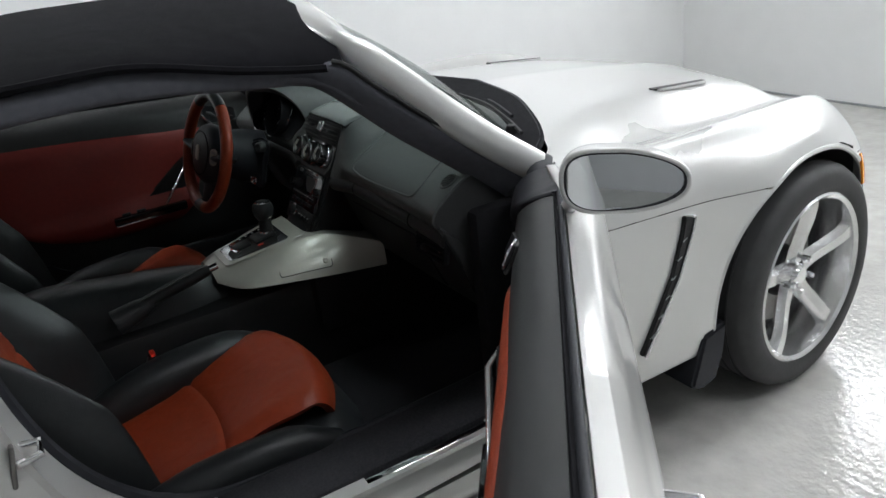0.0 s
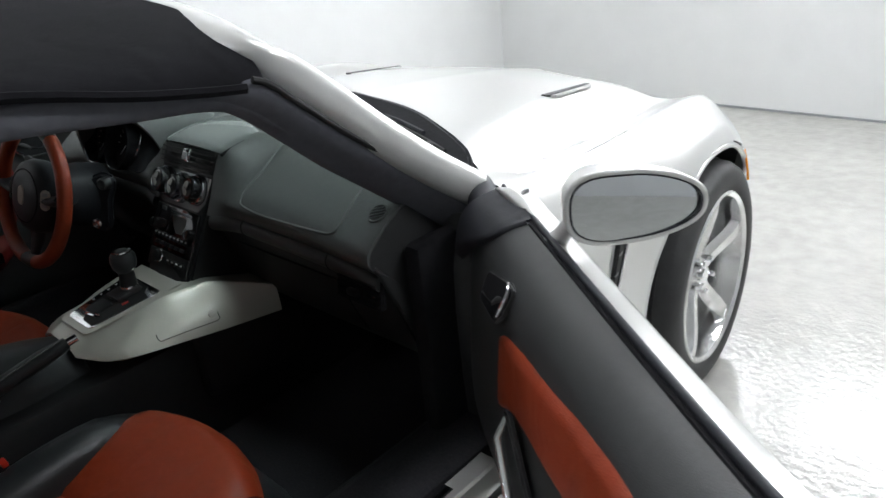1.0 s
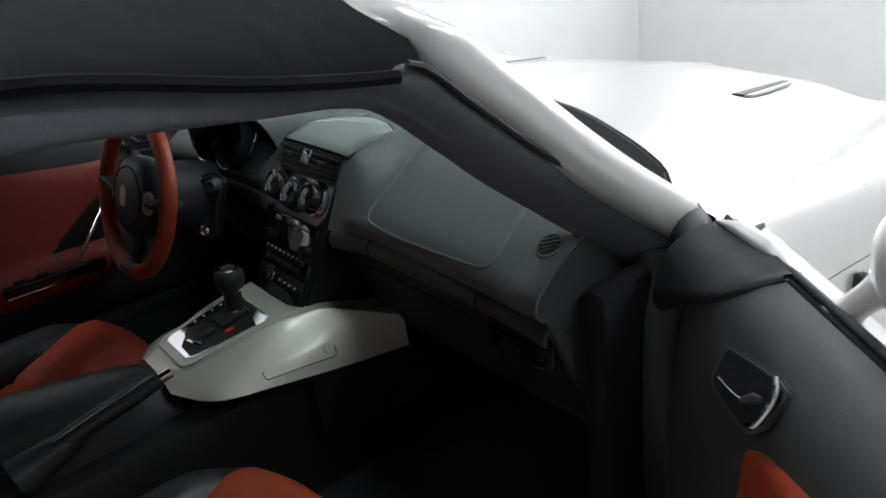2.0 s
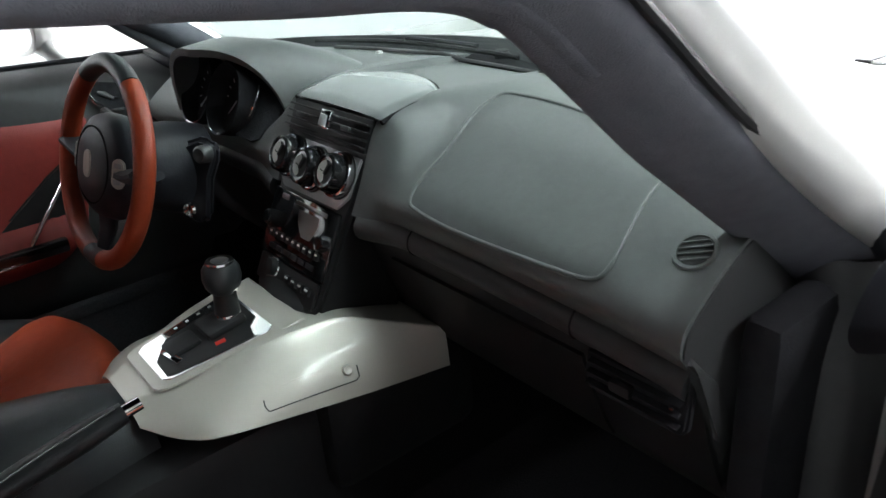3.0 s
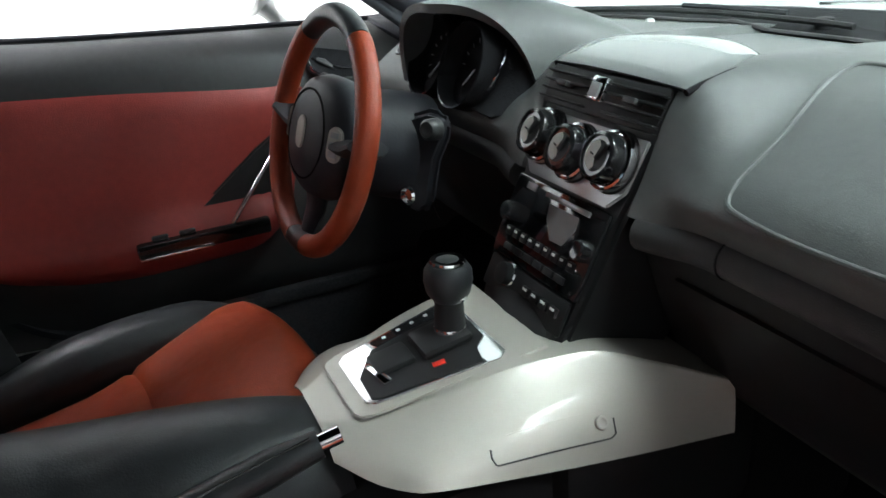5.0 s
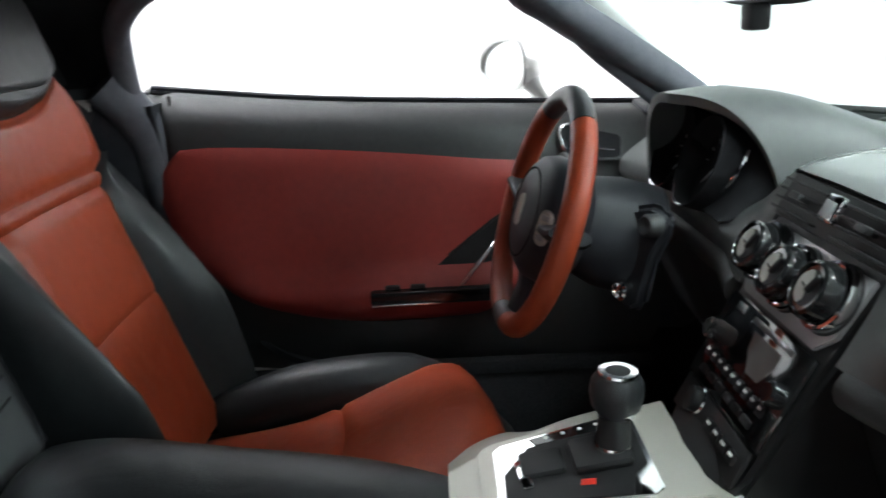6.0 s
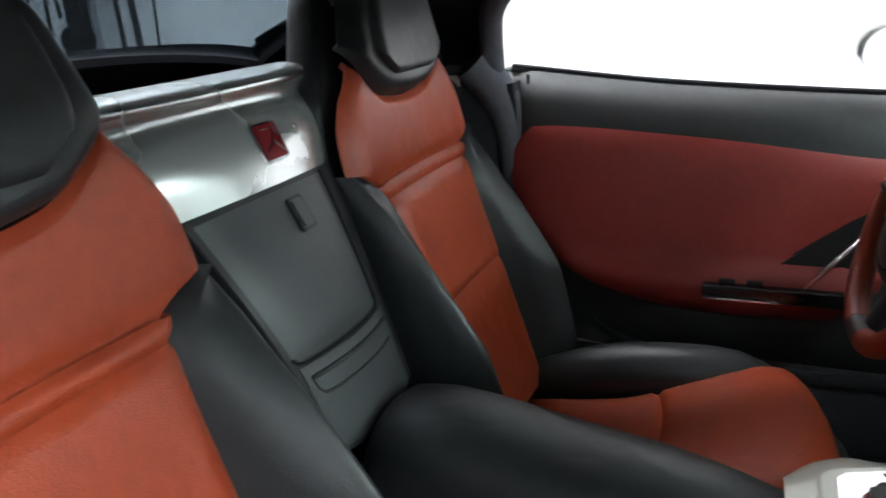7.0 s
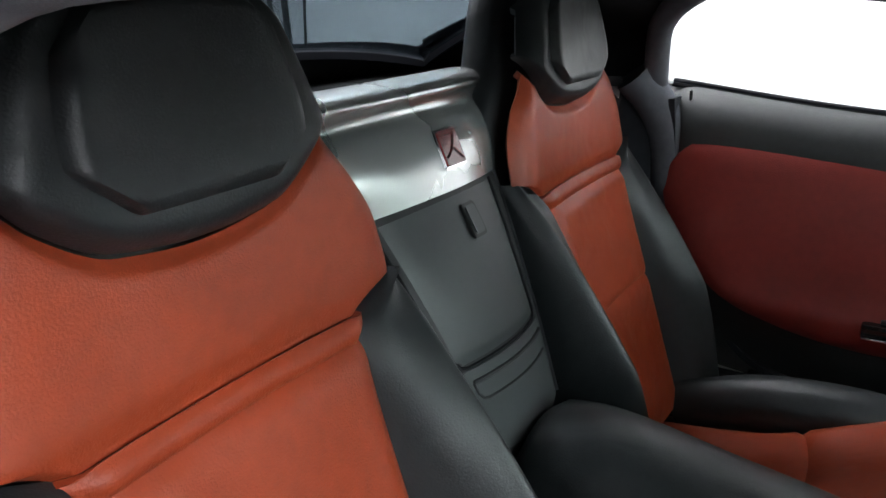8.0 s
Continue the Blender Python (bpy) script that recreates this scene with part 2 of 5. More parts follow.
WALL = material("white_wall_paint", (0.84, 0.845, 0.84), 0.55, var=0.02, grain=6, bump=0.15, bump_scale=60, stain=0.8)
# grey picked to weaken the fill light that the ceiling sends down
CEIL = material("dimming_ceiling_grey", (0.42, 0.42, 0.415), 0.8, var=0.02, grain=8, bump=0.1, bump_scale=80)
TUBE = material("lamp_diffuser", (1.0, 0.975, 0.97), 0.5, var=0.0, emit=28.0)
FLOOR = material("sealed_concrete", (0.45, 0.443, 0.418), 0.07, var=0.12, grain=14, bump=1.0, bump_scale=46, stain=1.3, rough_var=0.05, relief=0.0024, spec=0.65)
PANE = glass("green_tinted_glass", (0.75, 0.80, 0.785))
TINT = glass("tinted_pane", (0.36, 0.41, 0.44))
HOSE = material("black_hose", (0.02, 0.02, 0.022), 0.5, var=0.1)
GREY = material("grey_enamel", (0.30, 0.31, 0.32), 0.45, var=0.08, grain=20)

# ---------------------------------------------------------------- the room
X0, X1, Y0, Y1, H = -2.12, 5.2, -5.6, 4.02, 3.1


def slab(name, c, s, mat, label, category):
    return tagged(part(name, box(c, s, 0.0), mat), label, category, kind="structure")


slab("floor", ((X0 + X1) / 2, (Y0 + Y1) / 2, -0.1), (X1 - X0 + 0.4, Y1 - Y0 + 0.4, 0.2), FLOOR, "glossy pale sealed concrete workshop floor", "floor")
# ceiling closes the room out of view, darkened for deeper cabin shade
slab("ceiling", ((X0 + X1) / 2, (Y0 + Y1) / 2, H + 0.1), (X1 - X0 + 0.4, Y1 - Y0 + 0.4, 0.2), CEIL, "added ceiling of the room, out of view, greyed to cut light from above", "ceiling")
slab("wall_north", ((X0 + X1) / 2, Y1 + 0.1, H / 2), (X1 - X0 + 0.4, 0.2, H), WALL, "plain white painted wall ahead of the car", "wall")
slab("baseboard", ((X0 + X1) / 2, Y1 - 0.006, 0.006), (X1 - X0, 0.012, 0.012), GREY, "thin dark skirting strip along the white wall", "skirting")
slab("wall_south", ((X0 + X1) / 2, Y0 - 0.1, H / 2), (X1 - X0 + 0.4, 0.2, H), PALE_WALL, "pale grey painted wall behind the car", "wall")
slab("wall_west", (X0 - 0.1, (Y0 + Y1) / 2, H / 2), (0.2, Y1 - Y0, H), WALL, "plain white painted wall beside the driver", "wall")
# added out of view; its grey holds back light through the open door
slab("wall_east", (X1 + 0.1, (Y0 + Y1) / 2, H / 2), (0.2, Y1 - Y0, H), DIMMING_WALL, "added wall of the open side, out of view, greyed to dim the cabin", "wall")


def ceiling_light(x, y):
    ob = thing("ceiling_light", "long white fluorescent ceiling light, switched on", "ceiling light", (x, y, H), "ceiling lights")
    part("housing", box((0, 0, -0.03), (0.32, 1.3, 0.06), 0.006), CEIL, ob)
    part("diffuser", box((0, 0, -0.066), (0.26, 1.22, 0.02), 0.006), TUBE, ob, "glowing white diffuser")
    return ob


for lx, ly in ((0.6, 0.9), (2.5, 0.9), (-1.3, -1.6), (0.9, 2.6), (-0.4, -3.9)):
    ceiling_light(lx, ly)


def wall_light(x, z):
    ob = thing("wall_light", "long white fluorescent light on the wall, switched on", "wall light", (x, Y1, z), "wall lights")
    part("housing", box((0, -0.04, 0), (1.3, 0.08, 0.32), 0.006), CEIL, ob)
    part("diffuser", box((0, -0.086, 0), (1.22, 0.02, 0.26), 0.006), TUBE, ob, "glowing white diffuser")
    return ob


for lx in (-0.60, 0.95, 2.50):
    wall_light(lx, 2.05)

# ---------------------------------------------------------------- the car: body
car = thing("convertible_car", "silver two-seat convertible, black canvas top up, passenger door open", "car")
AXLE_F, AXLE_R, WHEEL_Z, ARCH = 1.24, -1.175, 0.330, 0.376

FRONT = [
    [(0.43, 0.74, 0.215), (1.4, 0.74, 0.21), (1.6, 0.66, 0.20), (1.85, 0.44, 0.19), (2.04, 0.24, 0.22)],
    [(0.43, 0.855, 0.255), (1.0, 0.868, 0.26), (1.24, 0.868, 0.26), (1.5, 0.830, 0.26), (1.6, 0.77, 0.26), (1.85, 0.50, 0.25), (2.04, 0.28, 0.28)],
    [(0.43, 0.872, 0.40), (0.8, 0.872, 0.40), (1.24, 0.90, 0.42), (1.5, 0.856, 0.42), (1.6, 0.79, 0.42), (1.85, 0.52, 0.42), (2.04, 0.29, 0.42)],
    [(0.43, 0.875, 0.58), (0.8, 0.872, 0.57), (1.24, 0.905, 0.57), (1.5, 0.850, 0.55), (1.6, 0.782, 0.54), (1.85, 0.51, 0.52), (2.04, 0.28, 0.48)],
    [(0.43, 0.868, 0.71), (0.8, 0.868, 0.685), (1.1, 0.89, 0.66), (1.3, 0.883, 0.652), (1.5, 0.832, 0.635), (1.6, 0.765, 0.61), (1.85, 0.49, 0.57), (2.04, 0.27, 0.52)],
    [(0.43, 0.845, 0.80), (0.8, 0.848, 0.76), (1.24, 0.858, 0.752), (1.5, 0.790, 0.705), (1.6, 0.72, 0.665), (1.85, 0.46, 0.60), (2.04, 0.25, 0.535)],
    [(0.43, 0.80, 0.865), (0.8, 0.788, 0.831), (1.24, 0.766, 0.822), (1.4, 0.735, 0.803), (1.5, 0.695, 0.768), (1.6, 0.63, 0.715), (1.85, 0.40, 0.62), (2.04, 0.22, 0.545)],
    [(0.43, 0.745, 0.875), (0.8, 0.66, 0.80), (1.24, 0.62, 0.775), (1.5, 0.56, 0.752), (1.6, 0.50, 0.72), (1.85, 0.32, 0.63), (2.04, 0.18, 0.55)],
    [(0.43, 0.62, 0.885), (0.8, 0.46, 0.865), (1.24, 0.42, 0.828), (1.5, 0.385, 0.785), (1.6, 0.355, 0.752), (1.85, 0.22, 0.65), (2.04, 0.12, 0.555)],
    [(0.43, 0.0, 0.90), (0.8, 0.0, 0.885), (1.24, 0.0, 0.845), (1.6, 0.0, 0.785), (1.85, 0.0, 0.68), (2.04, 0.0, 0.56)],
]
REAR = [
    [(-2.02, 0.50, 0.25), (-1.8, 0.74, 0.22), (-0.76, 0.80, 0.17)],
    [(-2.02, 0.55, 0.30), (-1.8, 0.80, 0.28), (-1.18, 0.88, 0.24), (-0.76, 0.865, 0.22)],
    [(-2.02, 0.58, 0.45), (-1.8, 0.84, 0.44), (-1.18, 0.905, 0.42), (-0.76, 0.875, 0.40)],
    [(-2.02, 0.58, 0.60), (-1.8, 0.84, 0.60), (-1.18, 0.91, 0.60), (-0.76, 0.882, 0.58)],
    [(-2.02, 0.56, 0.72), (-1.8, 0.80, 0.75), (-1.18, 0.89, 0.76), (-0.76, 0.872, 0.76)],
    [(-2.02, 0.50, 0.80), (-1.8, 0.68, 0.86), (-1.18, 0.82, 0.89), (-0.76, 0.845, 0.91)],
    [(-2.02, 0.40, 0.83), (-1.8, 0.50, 0.89), (-1.18, 0.66, 0.94), (-0.76, 0.76, 0.955)],
    [(-2.02, 0.0, 0.85), (-1.8, 0.0, 0.90), (-1.3, 0.0, 0.955), (-0.9, 0.0, 0.96)],
]


def body_point(lines, i, y):
    """The body's right side at y; i: the place among the lines."""
    k = [(j, *spl(l, y)) for j, l in enumerate(lines)]
    x, z = spl(k, i)
    return V((x, y, z))


HOOD_EDGE = [(0.0, 0.765), (0.274, 0.707), (0.5, 0.605), (0.654, 0.513), (0.752, 0.43), (0.9, 0.43)]


def hood_rear(x):
    return spl(HOOD_EDGE, abs(x))


def arch_cut(yc, r):
    def keep(p):
        return not (math.hypot(p.y - yc, p.z - WHEEL_Z) < r and p.z < 0.75)

    def snap(p):
        d = math.hypot(p.y - yc, p.z - WHEEL_Z)
        if abs(d - r) < 0.016 and p.z > 0.155:
            k = r / d
            return V((p.x, yc + (p.y - yc) * k, WHEEL_Z + (p.z - WHEEL_Z) * k))
        return None
    return keep, snap


for side in (1, -1):
    flip = (lambda b: b) if side == 1 else mirrored
    keep, snap = arch_cut(AXLE_F, ARCH)
    part("front_fender", flip(grid(lambda u, v: body_point(FRONT, 3.985 * u, 0.432 + 0.808 * v), 80, 90, 0, keep, snap)), SILVER, car, "silver front wing behind the wheel")
    part("front_corner", flip(grid(lambda u, v: body_point(FRONT, 3.985 * u, 1.24 + 0.558 * v), 80, 60, 0, keep, snap)), SILVER, car, "silver front corner ahead of the wheel")
    keep, snap = arch_cut(AXLE_R, ARCH)
    part("rear_fender", flip(grid(lambda u, v: body_point(REAR, 6 * u, -0.765 - 1.035 * v), 60, 80, 0.008, keep, snap)), SILVER, car, "silver rear wing of the car")
    # rolled lip round the front wheel opening
    lip = []
    for k in range(49):
        a = radians(-18 + 216 * k / 48)
        y, z = AXLE_F + ARCH * math.cos(a), WHEEL_Z + ARCH * math.sin(a)
        lo, hi = 0.5, 6.5
        for _ in range(24):
            mid = (lo + hi) / 2
            lo, hi = (mid, hi) if body_point(FRONT, mid, y).z < z else (lo, mid)
        p = body_point(FRONT, lo, y)
        lip.append((side * (p.x - 0.006), y, z))
    part("arch_lip", tube(lip, 0.0085, 8, up=(1, 0, 0)), SILVER, car, "rolled silver lip of the wheel opening")
    # dark liners behind the wheel openings
    for yc in (AXLE_F, AXLE_R):
        def liner(u, v, yc=yc):
            a = radians(2 + 203 * u)
            y = yc + (ARCH + 0.012) * math.cos(a)
            reach = 0.24 - 0.55 * max(0.0, y - 1.42)
            return V((side * (0.62 + reach * v), y, WHEEL_Z + (ARCH + 0.012) * math.sin(a)))
        part("wheel_liner", joined(grid(liner, 24, 2, 0.004), box((side * 0.60, yc, 0.46), (0.02, 0.78, 0.5), 0)), BLACK, car)
    # mud guard behind the front wheel
    part("mud_guard", prism([(0.82, 0.31), (0.905, 0.33), (0.896, 0.24), (0.870, 0.165), (0.815, 0.150), (0.775, 0.172), (0.795, 0.23)], 0.20, Matrix(((0, 0, side, side * 0.68), (1, 0, 0, 0), (0, 1, 0, 0), (0, 0, 0, 1))), 0.008), RUBBER, car, "black rubber mud guard")


def hood_at(u, v):
    i = 4.005 + 4.995 * u
    x = body_point(FRONT, i, 0.55).x
    y0 = 0.432 if x > 0.75 else hood_rear(x)
    return body_point(FRONT, i, y0 + (1.796 - y0) * v)


def hood_sheet():
    half = grid(hood_at, 84, 120)
    other = mirrored(grid(hood_at, 84, 120))
    bm = joined(half, other)
    bmesh.ops.remove_doubles(bm, verts=bm.verts, dist=0.001)
    kill = [f for f in bm.faces if (lambda c: math.hypot(c.y - AXLE_F, c.z - WHEEL_Z) < ARCH and abs(c.x) > 0.7)(f.calc_center_median())]
    bmesh.ops.delete(bm, geom=kill, context="FACES")
    for v in bm.verts:
        d = math.hypot(v.co.y - AXLE_F, v.co.z - WHEEL_Z)
        if v.is_boundary and abs(v.co.x) > 0.7 and abs(d - ARCH) < 0.014 and v.co.z > 0.5 and abs(v.co.y - AXLE_F) < 0.3 and (d < ARCH or abs(v.co.z - body_point(FRONT, 4.005, v.co.y).z) > 0.003):
            v.co.y, v.co.z = AXLE_F + (v.co.y - AXLE_F) * ARCH / d, WHEEL_Z + (v.co.z - WHEEL_Z) * ARCH / d
    bmesh.ops.recalc_face_normals(bm, faces=bm.faces)
    return bm


hood = part("hood", hood_sheet(), SILVER, car, "broad silver clamshell hood with two vents")


def end_cap(lines, y0, y1, n):
    loops = []
    for k in range(n + 1):
        y = y0 + (y1 - y0) * k / n
        m = len(lines) - 1
        half = [body_point(lines, m * j / 24, y) for j in range(25)]
        loops.append(half + [V((-p.x, p.y, p.z)) for p in half[-2::-1]])
    return loft(loops)


part("front_bumper", end_cap(FRONT, 1.80, 2.04, 10), SILVER, car, "silver front bumper")
part("rear_bumper", end_cap(REAR, -1.805, -2.02, 10), SILVER, car, "silver rear bumper")
part("underbody", box((0, -0.16, 0.165), (1.46, 3.24, 0.05), 0.01), BLACK, car, "black floor pan")


def deck_at(u, v):
    x, y = -0.66 + 1.32 * u, -1.22 - 0.58 * v
    a, c = body_point(REAR, 6, y), body_point(REAR, 7, y)
    s = -1 + 2 * u
    return V((a.x * s, y, a.z + (c.z - a.z) * (1 - s * s)))


part("rear_deck", grid(deck_at, 24, 16, 0.01), SILVER, car, "silver rear deck behind the canvas top")

# vents let into the hood and the sides of the wings
for side in (1, -1):
    hv = subpart("hood_vent", car, "slim hood vent with a bright edge")
    a, b = V((0.428, 1.085, 0.849)), V((0.405, 1.345, 0.829))
    mid = (a + b) / 2
    m = Matrix.Translation((side * mid.x, mid.y, mid.z - 0.008)) @ pose(0, 0, 0, -5, 0, side * 5)
    part("slot", moved(prism([(-0.018, -0.115), (0.012, -0.115), (0.016, 0.115), (-0.004, 0.118)], 0.006, None, 0.002), m), BLACK, hv)
    part("blade", moved(prism([(0.012, -0.118), (0.030, -0.105), (0.032, 0.10), (0.016, 0.118)], 0.006, None, 0.003), m), SILVER, hv)
    fv = subpart("wing_vent", car, "tall slanted air vent behind the wheel")
    slant = [(0.604, 0.345), (0.597, 0.350), (0.700, 0.530), (0.738, 0.640), (0.744, 0.672), (0.772, 0.664), (0.764, 0.632), (0.718, 0.520)]
    m = Matrix(((0, 0, side, side * 0.866), (1, 0, 0, 0), (0, 1, 0, 0), (0, 0, 0, 1)))
    part("slot", prism(slant, 0.016, m, 0.003), BLACK, fv)
    rim = [(0.772, 0.664), (0.779, 0.668), (0.771, 0.632), (0.724, 0.517), (0.611, 0.337), (0.604, 0.345), (0.718, 0.520), (0.764, 0.632)]
    part("chrome_edge", prism(rim, 0.020, m, 0.002), CHROME, fv)
    for k in range(6):
        t = (k + 0.7) / 6.5
        part("fin", box((side * 0.880, 0.612 + 0.142 * t + 0.012 * math.sin(math.pi * t), 0.36 + 0.29 * t), (0.005, 0.018, 0.005), 0.002, turn=pose(0, 0, 0, 25)), GREY, fv)

# amber side markers
for side in (1, -1):
    def lens(u, v, side=side):
        y = 1.492 + 0.034 * v
        p = body_point(FRONT, 2.9 + 1.0 * u, y)
        return V((side * (p.x + 0.004), p.y, p.z))
    part("side_marker", grid(lens, 8, 6, 0.006), AMBER, car, "amber side marker lamp")

# ---------------------------------------------------------------- wheels


def wheel():
    w = subpart("wheel", car, "five-spoke bright alloy wheel with a low black tyre")
    prof = [(0.235, -0.105), (0.262, -0.118), (0.295, -0.120), (0.318, -0.108), (0.329, -0.085), (0.331, 0.0), (0.329, 0.085), (0.318, 0.106), (0.298, 0.116), (0.268, 0.117), (0.252, 0.112), (0.246, 0.104)]
    tyre = lathe(prof[:], 56)
    for f in [f for f in tyre.faces if len(f.verts) > 8]:
        tyre.faces.remove(f)
    part("tyre", tyre, TYRE, w, "low-profile black rubber tyre")
    grooves = bmesh.new()
    for k in (-0.055, -0.018, 0.018, 0.055):
        grooves = joined(grooves, tube([(0.331 * math.cos(a), 0.331 * math.sin(a), k) for a in [i * math.tau / 48 for i in range(48)]], 0.0035, 5, True))
    part("tread_groove", grooves, BLACK, w)
    rim = lathe([(0.246, 0.106), (0.249, 0.112), (0.243, 0.116), (0.232, 0.108), (0.222, 0.06), (0.210, 0.0), (0.215, -0.09), (0.235, -0.105)], 56)
    for f in [f for f in rim.faces if len(f.verts) > 8]:
        rim.faces.remove(f)
    part("rim", rim, ALLOY, w, "polished rim")
    part("brake_disc", lathe([(0.06, 0.0), (0.06, 0.012), (0.155, 0.012), (0.155, -0.004), (0.06, -0.004)], 40), STEEL, w, "worn steel brake disc")
    part("hub_back", lathe([(0.02, 0.05), (0.075, 0.045), (0.08, -0.02), (0.02, -0.03)], 24), BLACK, w)
    part("barrel", lathe([(0.20, -0.02), (0.21, -0.03), (0.05, -0.03), (0.05, -0.02)], 32), BLACK, w)
    for k in range(5):
        ang = k * math.tau / 5 + math.pi

        def spoke(u, v, ang=ang):
            r = 0.035 + 0.207 * u
            half = spl([(0, 0.034), (0.3, 0.029), (0.75, 0.031), (1, 0.040)], u)
            s = -1 + 2 * v
            h = 0.066 + 0.036 * sm(0, 0.9, u) - 0.020 * max(0, abs(s) - 0.55) / 0.45
            return V((r, s * half, h))
        sp = grid(spoke, 10, 8, 0.032)
        part("spoke", moved(sp, Matrix.Rotation(ang, 4, "Z")), ALLOY, w)
        part("lug_nut", lathe([(0.0, 0.088), (0.007, 0.088), (0.010, 0.080), (0.010, 0.06)], 6, Matrix.Rotation(ang + 0.63, 4, "Z") @ Matrix.Translation((0.05, 0, 0))), CHROME, w)
    part("centre_cap", lathe([(0.0, 0.082), (0.024, 0.080), (0.030, 0.072), (0.034, 0.055)], 24), CHROME, w)
    return w


wheel_one = wheel()
wheel_one.matrix_basis = pose(0.772, AXLE_F, WHEEL_Z, 0, 90, 6)
for x, y, turned in ((-0.772, AXLE_F, 6), (0.772, AXLE_R, 0), (-0.772, AXLE_R, 0)):
    copy_thing(wheel_one, pose(x, y, WHEEL_Z, 0, 90 if x > 0 else -90, turned))

# ---------------------------------------------------------------- windscreen, cowl, canvas top
SCREEN_BASE = [(0.0, 0.615), (0.3, 0.572), (0.5, 0.51), (0.65, 0.45), (0.752, 0.40)]
HEADER = [(0.0, 0.13, 1.246), (0.25, 0.112, 1.242), (0.458, 0.080, 1.228), (0.60, 0.066, 1.206), (0.69, 0.070, 1.172)]


def screen_at(u, v):
    s = -1 + 2 * u
    xb, xt = 0.74 * s, 0.675 * s
    b = V((xb, spl(SCREEN_BASE, abs(xb)), 0.885))
    t = V((xt, *spl(HEADER, abs(xt))))
    p = b.lerp(t, v)
    p.z += 0.014 * math.sin(math.pi * v)
    p.y += 0.010 * math.sin(math.pi * v)
    return p


windscreen = part("windscreen", grid(screen_at, 30, 14, 0.005, out=(0, 0.5, 1)), PANE, car, "large curved clear windscreen")


def cowl_at(u, v):
    s = -1 + 2 * u
    x = 0.752 * s
    a, b = spl(SCREEN_BASE, abs(x)) - 0.03, hood_rear(x) + 0.004
    return V((x, a + (b - a) * v, 0.872 + 0.016 * v + 0.010 * (1 - s * s)))


part("cowl_panel", grid(cowl_at, 40, 6, 0.012, out=(0, 0, 1)), COWL, car, "black plastic panel at the foot of the windscreen")
part("hood_seal", tube([(x, hood_rear(x) - 0.002, 0.893 - 0.012 * (x / 0.75) ** 2) for x in [-0.745 + 1.49 * i / 40 for i in range(41)]], 0.006, 6), RUBBER, car)
for x0, x1 in ((0.62, 0.08), (0.02, -0.52)):
    wp = subpart("wiper", car, "black windscreen wiper at rest")
    pts = [(x0 + (x1 - x0) * t, spl(SCREEN_BASE, abs(x0 + (x1 - x0) * t)) + 0.015, 0.896 + 0.006 * math.sin(t * 3.1)) for t in [i / 14 for i in range(15)]]
    part("blade", tube(pts, 0.005, 6), BLACK, wp)
    part("arm", tube([V(p) + V((0, 0.012, 0.006)) for p in pts[3:9]], 0.005, 6), RUBBER, wp)
    part("pivot", lathe([(0.0, 0.012), (0.012, 0.010), (0.015, 0.0), (0.015, -0.02)], 14, Matrix.Translation((x0 - 0.06, spl(SCREEN_BASE, abs(x0)) + 0.03, 0.892))), BLACK, wp)

PILLAR = [(0.762, 0.435, 0.868), (0.748, 0.33, 0.948), (0.728, 0.20, 1.037), (0.706, 0.08, 1.115), (0.685, 0.035, 1.148), (0.60, 0.040, 1.190), (0.458, 0.068, 1.224), (0.25, 0.115, 1.244), (0.0, 0.133, 1.250)]
OUTER = [(0.768, 0.405, 0.862), (0.747, 0.31, 0.935), (0.730, 0.21, 1.020), (0.711, 0.13, 1.096), (0.694, 0.072, 1.150)]
FRAME = OUTER + [(0.676, 0.046, 1.176), (0.645, 0.036, 1.198), (0.59, 0.034, 1.216), (0.458, 0.048, 1.236), (0.25, 0.080, 1.251), (0.0, 0.098, 1.257)]
WIDTH = [(0, 0.019), (4, 0.019), (5.5, 0.024), (7, 0.036), (10, 0.042)]
HIGH = [(0, 0.035), (4, 0.034), (5.5, 0.026), (7, 0.015), (10, 0.013)]
band = curve(FRAME, 60)
steps = [k / 6 for k in range(61)]
for side in (1, -1):
    part("screen_frame", tube([(side * p.x, p.y, p.z) for p in band], [spl(WIDTH, k) for k in steps], 16, flat=[spl(HIGH, k) / spl(WIDTH, k) for k in steps]), SILVER, car, "silver windscreen pillar running into the top rail")
    part("pillar_foot", tube([(side * x, y, z) for x, y, z in curve([(0.715, 0.475, 0.842), (0.745, 0.440, 0.848), (0.790, 0.395, 0.850), (0.812, 0.365, 0.846)], 12)], [0.012 + 0.020 * math.sin(math.pi * (0.1 + 0.8 * i / 12)) for i in range(13)], 14), RUBBER, car, "black cap at the foot of the pillar")
# soft trim and seal on the pillar: a broad band from its inner edge to the silver
EDGE_IN = [(-0.14, 0.672, 1.152), (-0.10, 0.670, 1.147), (-0.06, 0.666, 1.139), (-0.03, 0.663, 1.126), (0.0, 0.663, 1.108), (0.06, 0.664, 1.056), (0.14, 0.666, 0.984), (0.20, 0.668, 0.936), (0.30, 0.674, 0.856), (0.40, 0.690, 0.775)]
EDGE_OUT = [(-0.14, 0.684, 1.166), (-0.10, 0.690, 1.166), (-0.06, 0.697, 1.166), (-0.03, 0.704, 1.163), (0.0, 0.712, 1.156), (0.06, 0.720, 1.106), (0.14, 0.727, 1.036), (0.20, 0.732, 0.988), (0.30, 0.748, 0.908), (0.40, 0.770, 0.826)]
